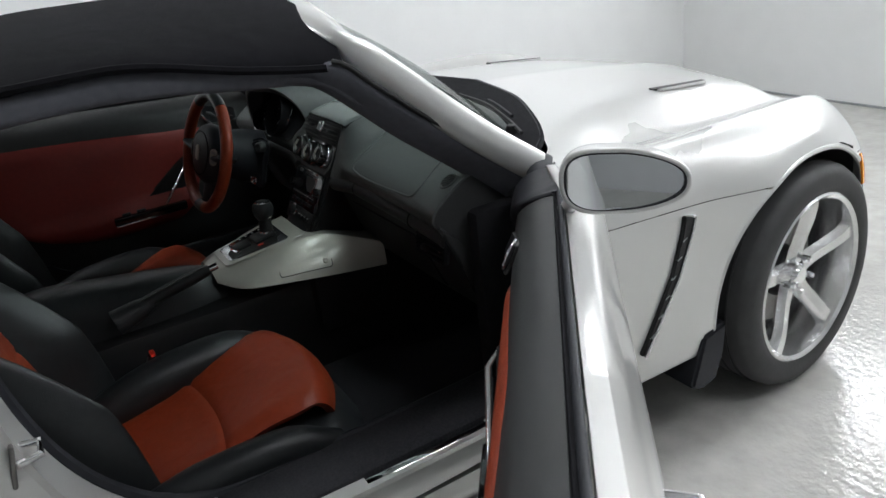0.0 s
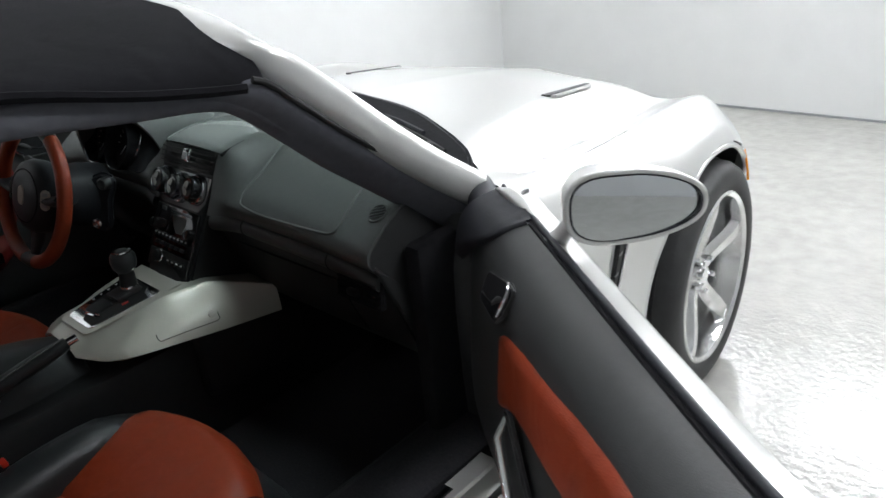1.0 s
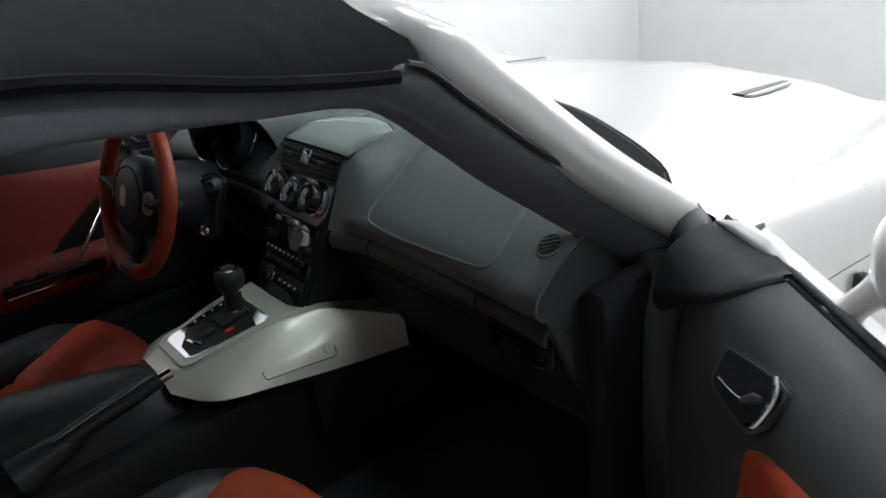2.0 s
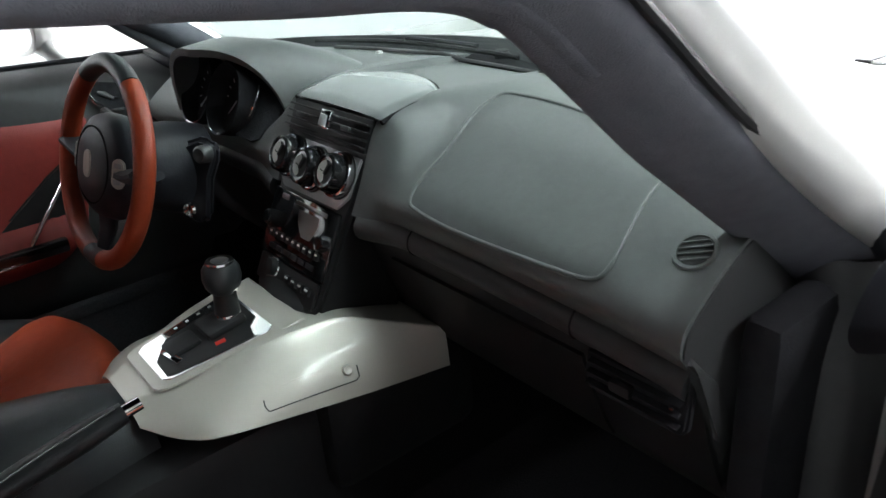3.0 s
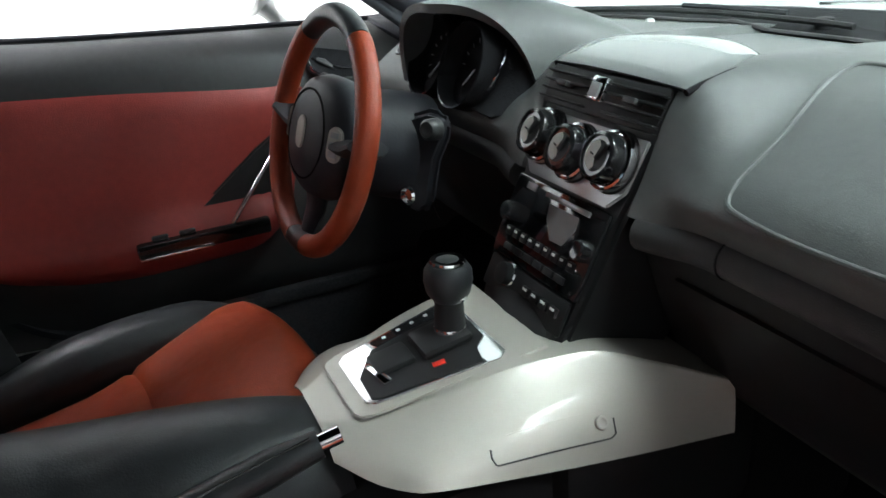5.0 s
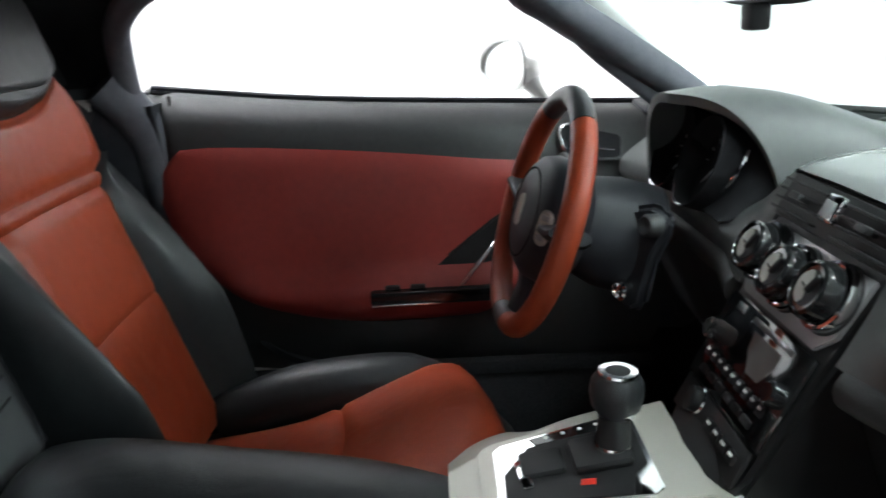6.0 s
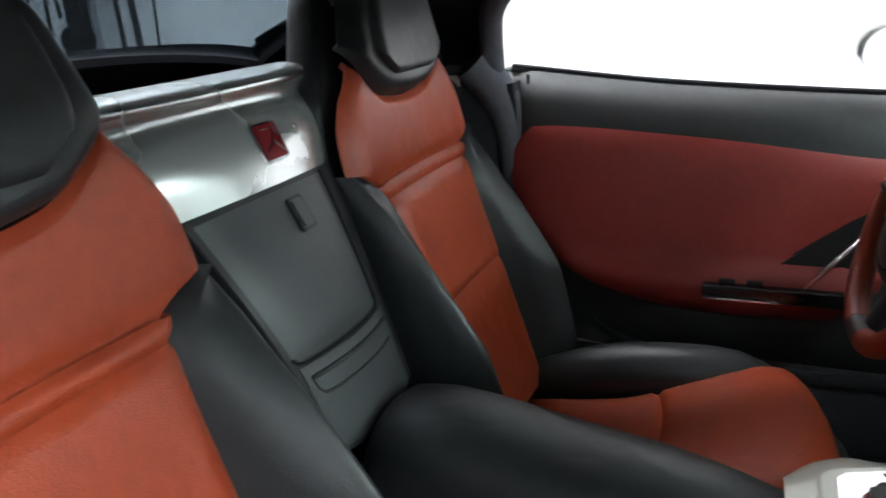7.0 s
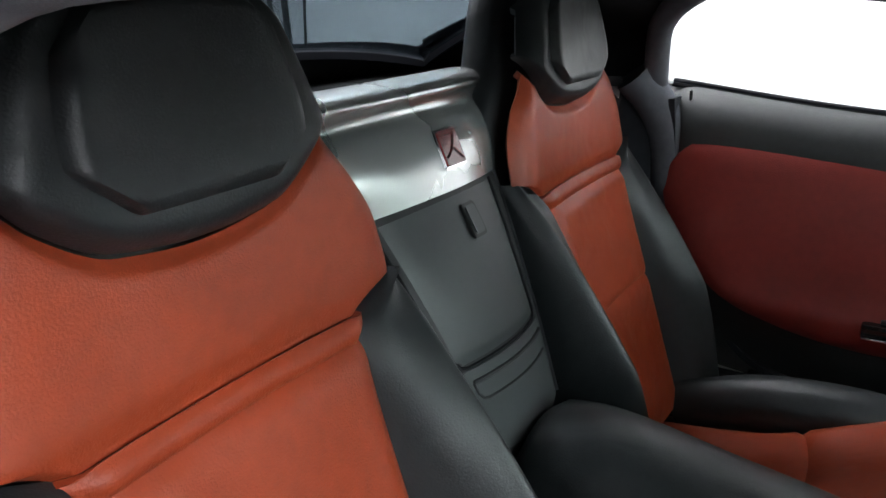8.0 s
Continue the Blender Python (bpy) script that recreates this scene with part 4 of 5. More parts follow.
for side in (1, -1):
    def low(u, v, side=side):
        y, z = spl(LOW, v)
        return V((side * (0.11 + 0.588 * u), y, z))
    part("lower_panel", grid(low, 20, 14, 0.01), BLACK, dash, "dark lower dashboard and glovebox")
part("glovebox_lid", grid(lambda u, v: V((0.16 + 0.38 * u, *(spl(LOW, 0.2 + 0.55 * v) + V((-0.008, 0.002))))), 12, 10, 0.008), BLACK, dash, "dark glovebox lid")
part("glovebox_lock", lathe([(0.0, 0.004), (0.006, 0.004), (0.007, 0.0)], 12, facing((0.27, 0.222, 0.68), (0, -1, 0.2))), CHROME, dash)
for side in (1, -1):
    def pad_end(u, v, side=side):
        p = pad_point(side * 0.697, u)
        return V((side * (0.699 + 0.010 * v), p.y + 0.004, p.z - 0.004)).lerp(V((side * 0.705, 0.30 + 0.15 * u, 0.46)), v)
    part("pad_end", grid(pad_end, 24, 6, 0.006), PLASTIC, dash, "dark panel closing the end of the dashboard")
# side outlet under the lip
m = facing((0.63, 0.205, 0.705), (0.0, -1, 0.15))
part("side_outlet", moved(prism(rounded(0.135, 0.075, 0.012), 0.012, None, 0.003), m), COWL, dash, "black air outlet below the dashboard lip")
for k in range(5):
    part("outlet_slat", box(m @ V((0, -0.026 + 0.013 * k, 0.014)), (0.12, 0.010, 0.003), 0.001, turn=pose(0, 0, 0, 20)), COWL, dash)
part("outlet_tab", box(m @ V((-0.01, -0.012, 0.02)), (0.028, 0.012, 0.014), 0.003), BLACK, dash)
part("outlet_wheel", box(m @ V((0.052, -0.005, 0.018)), (0.006, 0.008, 0.004), 0.001), CHROME, dash)
# round defroster vent at the end of the pad
for side in (1, -1):
    s = 0.49
    m = facing(pad_point(side * 0.660, s), pad_normal(side * 0.660, s), (-side * 0.3, 0, 1))
    part("round_vent", lathe([(0.0, 0.0015), (0.0185, 0.0015), (0.0195, 0.003), (0.0225, 0.003), (0.0235, 0.0)], 28, m), DASH, dash, "round demister vent")
    part("vent_hole", lathe([(0.0, 0.0022), (0.0180, 0.0022), (0.0180, 0.001)], 28, m), BLACK, dash)
    for k in (-0.011, -0.0035, 0.004, 0.0115):
        w = 2 * (0.018**2 - k * k) ** 0.5
        part("vent_slat", moved(box((0, k, 0.003), (w, 0.0022, 0.002), 0.0006), m), DASH, dash)
# long demister slot near the glass
part("demister_slot", tube([pad_point(x, 0.90, 0.004) for x in [-0.42 + 0.80 * i / 20 for i in range(21)]], 0.009, 6, flat=0.3), BLACK, dash, "long black demister slot")
part("sun_sensor", lathe([(0, 0.006), (0.006, 0.004), (0.008, 0.0)], 10, Matrix.Translation(pad_point(-0.27, 0.86))), WHITE_MARK, dash)

# instrument hood with two dials
CX, CZ = -0.338, 0.80


def brow(u, v):
    a = math.pi * (0.02 + 0.96 * u)
    y = 0.155 + 0.02 * (1 - math.sin(a)) + 0.085 * max(0, math.cos(a)) ** 0.7 + 0.31 * v
    w = spl([(0, 0.172), (0.3, 0.18), (0.7, 0.17), (1, 0.15)], v) * (1 - 0.15 * sm(0.0, 0.5, math.cos(a)) * (1 - v))
    h = spl([(0, 0.160), (0.25, 0.166), (0.6, 0.135), (1, 0.055)], v)
    e = 0.8
    return V((CX + w * math.copysign(abs(math.cos(a)) ** e, math.cos(a)), y, CZ + h * math.sin(a) ** e))


part("instrument_hood", grid(brow, 36, 14, 0.014), DASH, dash, "dark grey hood over the instruments")


def binnacle(u, v):
    p = brow(u, 0.10)
    return V((CX + (p.x - CX) * 0.84, 0.185, 0.806)).lerp(V((CX + (p.x - CX) * 0.97, 0.285, p.z - 0.006)), v)


part("instrument_panel", grid(binnacle, 36, 8, 0.006, out=(0, -1, 0.5)), COWL, dash, "deep black instrument panel")
for x in (-0.430, -0.308):
    m = facing((x, 0.190, 0.868), (0, -1, 0.42))
    part("dial", lathe([(0.0, -0.030), (0.052, -0.030), (0.060, -0.028), (0.0655, 0.004), (0.0675, 0.003), (0.066, -0.032), (0.0, -0.036)], 40, m), COWL, dash, "deep black round dial")
    part("dial_ring", tube([m @ V((0.0668 * math.cos(a), 0.0668 * math.sin(a), 0.004)) for a in [math.pi * (1.18 + 0.52 * i / 24) for i in range(25)]], [0.0004 + 0.0014 * math.sin(math.pi * i / 24) for i in range(25)], 6, up=(0, 1, 0)), CHROME, dash, "chrome edge of a dial")
    for k in range(13):
        a = math.pi * (1.22 - 1.44 * k / 12)
        part("dial_mark", moved(box((0.047 * math.cos(a), 0.047 * math.sin(a), -0.0292), (0.008, 0.0016, 0.001), 0, turn=pose(0, 0, 0, 0, 0, math.degrees(a))), m), GREY, dash)
    part("needle", moved(box((-0.015, -0.018, -0.026), (0.044, 0.002, 0.002), 0.0005, turn=pose(0, 0, 0, 0, 0, 50)), m), GREY, dash)
    for a, r, w in ((18, 0.060, 0.020), (2, 0.056, 0.012), (-8, 0.060, 0.008)):
        part("dial_glint", moved(box((r * math.cos(radians(a)), r * math.sin(radians(a)), -0.012), (0.004, w, 0.010), 0.0015, turn=pose(0, 0, 0, 0, 0, a)), m), CHROME, dash)
part("gauge_edge", tube([(-0.244 + 0.012 * math.sin(t * 2.6), 0.200 + 0.03 * t, 0.838 + 0.055 * t) for t in [i / 8 for i in range(9)]], 0.0026, 6), CHROME, dash)

# ---------------------------------------------------------------- centre stack
stack = subpart("centre_stack", car, "gloss black centre stack with three round controls")
S_TOP, S_BOT = V((0, 0.243, 0.888)), V((0, 0.098, 0.605))
S_DOWN = (S_BOT - S_TOP)
S_LEN = S_DOWN.length
S_N = V((0, -0.884, 0.453)).normalized()
face = facing(S_TOP, S_N)     # x to the right, y up the face


def fbox(x, d, w, l, h, bev=0.002, proud=0.0):
    return moved(box((x, -d, proud + h / 2), (w, l, h), bev), face)


outline = [(-0.118, 0.0), (-0.122, -0.07), (-0.108, -0.17), (-0.098, -S_LEN), (0.098, -S_LEN), (0.108, -0.17), (0.122, -0.07), (0.118, 0.0)]
part("stack_body", prism(outline, -0.16, face @ Matrix.Translation((0, 0, -0.002)), 0.008), BLACK, stack, "black stack housing")
# cover above the outlets
def cover(u, v):
    s = -1 + 2 * u
    y = 0.240 + (0.165 - 0.055 * s * s) * v
    z = 0.897 + spl([(0, 0.0), (0.3, 0.008), (0.65, 0.014), (1, 0.011)], v) + 0.006 * (1 - s * s) * math.sin(math.pi * (0.15 + 0.7 * v))
    edge = 0.006 * (1 - min(1, 14 * min(u, 1 - u, v, 1 - v)) ** 0.5)
    return V((0.006 + s * 0.1245, y, z - edge))


part("top_cover", grid(cover, 30, 20, 0.005, out=(0, 0, 1)), material("satin_grey_cover", (0.16, 0.17, 0.17), 0.24, coat=0.3, var=0.04), stack, "satin grey cover above the outlets")
part("cover_gap", tube([cover(1, i / 20) + V((0.001, 0, -0.004)) for i in range(21)] + [cover(1 - i / 30, 1) + V((0, 0.001, -0.004)) for i in range(1, 31)] + [cover(0, 1 - i / 20) + V((-0.001, 0, -0.004)) for i in range(1, 21)], 0.0042, 6), COWL, stack, "dark joint round the cover")
part("outlet_panel", fbox(0, 0.028, 0.228, 0.052, 0.006, 0.003), BLACK, stack)
for x in (-0.068, 0.068):
    for k in range(4):
        part("outlet_slat", fbox(x, 0.012 + 0.0115 * k, 0.094, 0.003, 0.010, 0.001, 0.004), BLACK, stack)
    part("outlet_tab", fbox(x, 0.026, 0.022, 0.008, 0.014, 0.002, 0.006), PLASTIC, stack)
part("hazard_switch", fbox(0, 0.022, 0.030, 0.032, 0.016, 0.004), CHROME, stack, "chrome-edged hazard switch")
part("hazard_cap", fbox(0, 0.024, 0.018, 0.018, 0.003, 0.001, 0.0155), GREY, stack)
# silver plate with the three controls
plate = [(-0.114, -0.062), (-0.107, -0.125), (-0.085, -0.148), (0.085, -0.148), (0.107, -0.125), (0.112, -0.062)]
part("control_plate", prism(plate, 0.005, face, 0.002), CONTROL_PLATE, stack, "satin grey plate behind the controls")
for x in (-0.072, 0.0, 0.072):
    kn = face @ Matrix.Translation((x, -0.096 - 0.006 * (x == 0), 0.005))
    part("control_seat", lathe([(0.0, 0.001), (0.037, 0.001), (0.038, 0.0)], 32, kn), BLACK, stack)
    part("control_ring", lathe([(0.0335, 0.001), (0.0360, 0.001), (0.0368, 0.007), (0.0355, 0.012), (0.0325, 0.013), (0.0315, 0.008)], 36, kn), CHROME, stack, "chrome ring of a round control")
    part("control_knob", lathe([(0.031, 0.0), (0.0305, 0.024), (0.0285, 0.031), (0.0245, 0.033), (0.0235, 0.030), (0.0, 0.030)], 36, kn), GLOSS, stack, "gloss black rotary control")
    part("control_face", lathe([(0.0, 0.0312), (0.0180, 0.0308), (0.0195, 0.029)], 24, kn), BLACK, stack)
    half = [(0.0175 * math.cos(q), 0.0175 * math.sin(q)) for q in [radians(95 + 170 * i / 16) for i in range(17)]]
    part("control_scale", prism(half + [(0.003, -0.012), (-0.001, 0.0), (0.003, 0.012)], 0.0010, kn @ Matrix.Translation((0, 0, 0.0310)), 0.0003), DIAL, stack, "pale half of the control's face")
    part("control_pointer", moved(box((-0.0065, 0.001, 0.0324), (0.007, 0.0022, 0.0012), 0.0004, turn=pose(0, 0, 0, 0, 0, -15)), kn), BLACK, stack)
    part("control_grip", moved(box((0.009, 0.006, 0.0330), (0.006, 0.022, 0.006), 0.002, turn=pose(0, 0, 0, 0, 0, -25)), kn), BLACK, stack)
part("stack_foot", grid(lambda u, v: V(((-0.095 + 0.190 * u), 0.074 + 0.04 * v ** 2 + 0.025 * (2 * u - 1) ** 2, 0.596 + 0.040 * v)), 16, 6, 0.01), BLACK, stack, "black foot of the stack")
# radio
part("radio_panel", fbox(0, 0.208, 0.200, 0.112, 0.007, 0.004), GLOSS, stack, "gloss black radio panel")
part("disc_slot", fbox(0.022, 0.163, 0.095, 0.007, 0.003, 0.001, 0.006), CONTROL_PLATE, stack)
part("disc_mark", fbox(-0.060, 0.163, 0.022, 0.010, 0.003, 0.002, 0.006), CONTROL_PLATE, stack)
part("display", prism([(-0.012, -0.172), (0.052, -0.172), (0.054, -0.188), (0.040, -0.212), (0.014, -0.213), (-0.006, -0.192)], 0.002, face @ Matrix.Translation((0, 0, 0.0065)), 0.0006), LCD, stack, "pale grey radio display")
for x in (-0.082, 0.083):
    part("radio_knob", lathe([(0.0135, 0.0), (0.0125, 0.014), (0.010, 0.016), (0.0, 0.015)], 20, face @ Matrix.Translation((x, -0.204, 0.006))), GLOSS, stack)
for k in range(9):
    part("radio_button", fbox(-0.072 + 0.018 * k, 0.228, 0.012, 0.012, 0.004, 0.001, 0.0065), BLACK, stack)
    part("button_print", fbox(-0.072 + 0.018 * k, 0.2255, 0.006, 0.003, 0.001, 0, 0.0105), WHITE_MARK, stack)
for k in range(6):
    part("radio_button", fbox(-0.060 + 0.024 * k, 0.248, 0.020, 0.009, 0.004, 0.001, 0.0065), BLACK, stack)
part("lower_panel", fbox(0, 0.288, 0.185, 0.045, 0.007, 0.004), BLACK, stack)
part("lower_knob", lathe([(0.0155, 0.0), (0.0145, 0.014), (0.011, 0.016), (0.0, 0.015)], 20, face @ Matrix.Translation((-0.040, -0.280, 0.006))), BLACK, stack)
part("lower_ring", lathe([(0.0160, 0.0), (0.0175, 0.002), (0.0160, 0.004)], 24, face @ Matrix.Translation((-0.040, -0.280, 0.006))), CHROME, stack)
for k in range(4):
    part("lower_button", fbox(0.010 + 0.021 * k, 0.285, 0.016, 0.012, 0.005, 0.001, 0.0065), BLACK, stack)
    part("button_print", fbox(0.010 + 0.021 * k, 0.2825, 0.008, 0.003, 0.001, 0, 0.0115), WHITE_MARK, stack)
part("socket", lathe([(0.0, 0.004), (0.010, 0.004), (0.012, 0.0)], 18, face @ Matrix.Translation((0.075, -0.308, 0.002))), BLACK, stack)

# ---------------------------------------------------------------- centre console
console = subpart("centre_console", car, "silver centre console with a chrome shift gate")
TOPW = [(-0.185, 0.040, 0.566), (-0.15, 0.062, 0.570), (-0.112, 0.080, 0.575), (0.062, 0.115, 0.606), (0.115, 0.126, 0.606), (0.19, 0.165, 0.587), (0.265, 0.207, 0.560)]
LOWW = [(-0.185, 0.085, 0.545), (-0.15, 0.140, 0.538), (-0.11, 0.168, 0.533), (0.0, 0.186, 0.520), (0.12, 0.200, 0.506), (0.265, 0.213, 0.491)]


def con_at(u, v):
    """Across from the driver's lower edge over the top to the passenger's."""
    y = -0.185 + 0.450 * v
    wt, zt = spl(TOPW, y)
    wl, zl = spl(LOWW, y)
    s = -1 + 2 * u
    if s < 0 and y > -0.11:
        # the driver's side is shorter and drops off at once
        k = sm(-0.11, 0.0, y)
        wt += (spl([(0, 0.104), (0.02, 0.106), (0.075, 0.05), (0.1, 0.045)], y) - wt) * k
        wl, zl = wl + (wt + 0.02 - wl) * k, zl - 0.03 * k
    if abs(s) < 0.45:
        return V((s / 0.45 * (wt - 0.005), y, zt + 0.001))
    a = (abs(s) - 0.45) / 0.55
    d, h = wl - wt, zt - zl
    keys = [(0, -0.005, h + 0.001), (0.06, 0.0, h), (0.3, 0.25 * d, h * 0.845), (0.5, 0.50 * d, h * 0.655), (0.7, 0.73 * d, h * 0.425), (0.86, 0.885 * d, h * 0.22), (1, d, 0)]
    j = max(i for i in range(6) if keys[i][0] <= a)
    p, q = keys[j], keys[j + 1]
    f = (a - p[0]) / (q[0] - p[0])
    x, z = p[1] + (q[1] - p[1]) * f, p[2] + (q[2] - p[2]) * f
    return V((math.copysign(wt + x, s), y, zl + z))


part("console_shell", grid(con_at, 60, 40, 0.006, out=(0, 0, 1)), CONSOLE, console, "satin silver console shell with a sharp ridge", 16)


def on_flank(side, y, a, h=0.0):
    p = con_at((1 + 0.45 + 0.55 * a) / 2, (y + 0.185) / 0.45)
    return V((side * (p.x + 0.85 * h), y, p.z + 0.5 * h))


for side in (1, -1):
    # small lid on the flank with its catch
    part("lid_seam", tube([on_flank(side, -0.032, 0.72), on_flank(side, -0.034, 0.80), on_flank(side, -0.032, 0.86)] + [on_flank(side, -0.03 + 0.135 * i / 12, 0.87 - 0.02 * i / 12) for i in range(13)] + [on_flank(side, 0.112, 0.82), on_flank(side, 0.114, 0.70)], 0.0011, 5), PLASTIC, console, "fine seam of a small lid")
    part("lid_seam", tube([on_flank(side, -0.01 + 0.115 * i / 12, 0.64 - 0.02 * i / 12, -0.0006) for i in range(13)], 0.0010, 5), CONSOLE, console)
    m = facing(on_flank(side, 0.098, 0.72, 0.001), (side * 0.8, 0, 0.55))
    part("lid_catch", lathe([(0.0, 0.002), (0.004, 0.002), (0.0055, 0.0032), (0.0075, 0.003), (0.0085, 0.0)], 18, m), CONSOLE, console, "small round catch")
# chrome gate
gate = [(-0.050, -0.132), (0.050, -0.132), (0.060, -0.122), (0.083, 0.028), (0.074, 0.040), (-0.074, 0.040), (-0.083, 0.028), (-0.060, -0.122)]
gm = facing((0, 0, 0.5965), (0, -0.155, 1), (0, 1, 0.155))
part("gate_rim", prism([(-0.056, -0.150), (0.056, -0.150), (0.066, -0.145), (0.073, -0.133), (0.094, 0.035), (0.098, 0.085), (-0.098, 0.085), (-0.094, 0.035), (-0.073, -0.133), (-0.066, -0.145)], 0.0035, gm @ Matrix.Translation((0, 0, -0.0005)), 0.0015, 3), CONSOLE, console)
part("gate_plate", prism(gate, 0.003, gm @ Matrix.Translation((0, 0, 0.003)), 0.001), CHROME, console, "chrome shift gate plate")
slot = [(-0.020, -0.106), (0.004, -0.122), (0.050, -0.124), (0.057, -0.112), (0.077, 0.008), (0.046, 0.016), (0.030, 0.034), (-0.050, 0.036), (-0.050, -0.03), (-0.042, -0.09)]
part("gate_slot", prism(slot, 0.0015, gm @ Matrix.Translation((0, 0, 0.006)), 0.0005), BLACK, console, "black shift gate opening")
part("gate_boot", joined(moved(box((-0.002, -0.078, 0.010), (0.046, 0.050, 0.010), 0.0045), gm), moved(box((0.002, -0.012, 0.013), (0.060, 0.066, 0.014), 0.0065), gm)), BLACK, console)
part("gate_bar", moved(box((0.014, -0.101, 0.010), (0.052, 0.012, 0.005), 0.002, turn=pose(0, 0, 0, 0, 0, 8)), gm), CHROME, console, "small chrome bar across the gate")
part("letter_strip", prism([(-0.046, -0.080), (-0.060, -0.086), (-0.077, 0.028), (-0.072, 0.034), (-0.053, 0.034)], 0.0012, gm @ Matrix.Translation((0, 0, 0.0058)), 0.0003), GLOSS, console, "glossy black strip with pale gear marks")
part("gate_flag", moved(box((0.044, -0.034, 0.0078), (0.010, 0.016, 0.0012), 0.0005, turn=pose(0, 0, 0, 0, 0, -10)), gm), RED_MARK, console, "red marker beside the lever")
for k in range(5):
    part("gate_letter", moved(box((-0.0575 - 0.0026 * k, -0.066 + 0.021 * k, 0.0071), (0.005, 0.005, 0.001), 0), gm), WHITE_MARK, console)
lm = facing((0.002, 0.000, 0.60), (0, 0.05, 1), (0, 1, 0))
part("shift_neck", lathe([(0.021, 0.0), (0.019, 0.03), (0.018, 0.05), (0.020, 0.062)], 20, lm), BLACK, console)
part("shift_collar", lathe([(0.0195, 0.010), (0.0205, 0.012), (0.0205, 0.018), (0.0195, 0.02)], 20, lm), CHROME, console)
part("shift_knob", lathe([(0.019, 0.055), (0.027, 0.066), (0.030, 0.080), (0.029, 0.094), (0.023, 0.103), (0.0, 0.105)], 28, lm), LEATHER, console, "black leather shift knob")
part("shift_ring", lathe([(0.015, 0.1045), (0.022, 0.1045), (0.021, 0.1075), (0.014, 0.1072)], 28, lm), CHROME, console, "chrome ring on the knob")
part("shift_cap", lathe([(0.0, 0.1082), (0.0125, 0.1078), (0.0150, 0.1066), (0.0150, 0.104)], 20, lm), BLACK, console)
part("shift_button", box((0.020, 0.012, 0.665), (0.012, 0.012, 0.014), 0.003), CHROME, console)

# tunnel with its rounded armrest, and the hand brake
tunnel = subpart("tunnel", car, "black padded centre tunnel")


def tunnel_at(u, v):
    y = -0.690 + 0.525 * v
    w = spl([(0, 0.070), (0.06, 0.084), (0.2, 0.092), (0.7, 0.092), (1, 0.070)], v)
    zt = spl([(0, 0.570), (0.03, 0.612), (0.08, 0.632), (0.16, 0.636), (0.5, 0.612), (0.85, 0.582), (1, 0.560)], v)
    k = [(0, -w - 0.045, 0.36), (0.25, -w - 0.015, 0.50), (0.36, -w + 0.010, zt - 0.030), (0.43, -w * 0.5, zt - 0.006), (0.5, 0, zt), (0.57, w * 0.5, zt - 0.006), (0.64, w - 0.010, zt - 0.030), (0.75, w + 0.015, 0.50), (1, w + 0.045, 0.36)]
    x, z = spl(k, u)
    return V((x, y, z))


part("tunnel_cover", grid(tunnel_at, 36, 26, 0.008), LEATHER, tunnel, "black padded armrest cover")
part("tunnel_base", box((0, -0.05, 0.30), (0.30, 1.30, 0.40), 0.03), BLACK, tunnel)
part("tunnel_side", box((0, 0.20, 0.42), (0.36, 0.30, 0.20), 0.03), BLACK, tunnel)
brake = subpart("hand_brake", car, "black hand brake lever with a chrome button")
part("grip", tube([(0.128, -0.42, 0.565), (0.128, -0.34, 0.582), (0.128, -0.26, 0.598), (0.129, -0.205, 0.608)], [0.016, 0.020, 0.021, 0.016], 14, flat=0.85), LEATHER, brake)
part("button", tube([(0.129, -0.207, 0.608), (0.130, -0.183, 0.612)], 0.0095, 14), CHROME, brake, "ribbed chrome release button")
part("seam", tube([(0.136, -0.41, 0.580), (0.136, -0.30, 0.606), (0.135, -0.215, 0.622)], 0.0014, 6), GLOSS, brake)
part("gaiter", tube([(0.128, -0.46, 0.545), (0.128, -0.40, 0.560), (0.128, -0.36, 0.570)], [0.034, 0.028, 0.018], 12), LEATHER, brake)

# ---------------------------------------------------------------- steering wheel and column
wheel_s = subpart("steering_wheel", car, "steering wheel trimmed in red and black leather")
SW = facing((-0.369, -0.030, 0.791), (0.06, -0.950, 0.31))


def arc(r, a0, a1, n, z=0.0):
    return [SW @ V((r * math.cos(radians(a0 + (a1 - a0) * i / n)), r * math.sin(radians(a0 + (a1 - a0) * i / n)), z)) for i in range(n + 1)]


R = 0.1755
part("rim_top", tube(arc(R, 57, 123, 24), 0.0178, 14, up=SW.to_3x3() @ V((0, 0, 1))), LEATHER, wheel_s, "black leather top of the rim")
part("rim_side", tube(arc(R, -80, 56.5, 36), 0.0182, 14, up=SW.to_3x3() @ V((0, 0, 1))), RED, wheel_s, "red leather side of the rim")
part("rim_side", tube(arc(R, 123.5, 260, 36), 0.0182, 14, up=SW.to_3x3() @ V((0, 0, 1))), RED, wheel_s, "red leather side of the rim")
part("rim_bottom", tube(arc(R, 260.5, 279.5, 8), 0.0178, 14, up=SW.to_3x3() @ V((0, 0, 1))), LEATHER, wheel_s, "black leather foot of the rim")
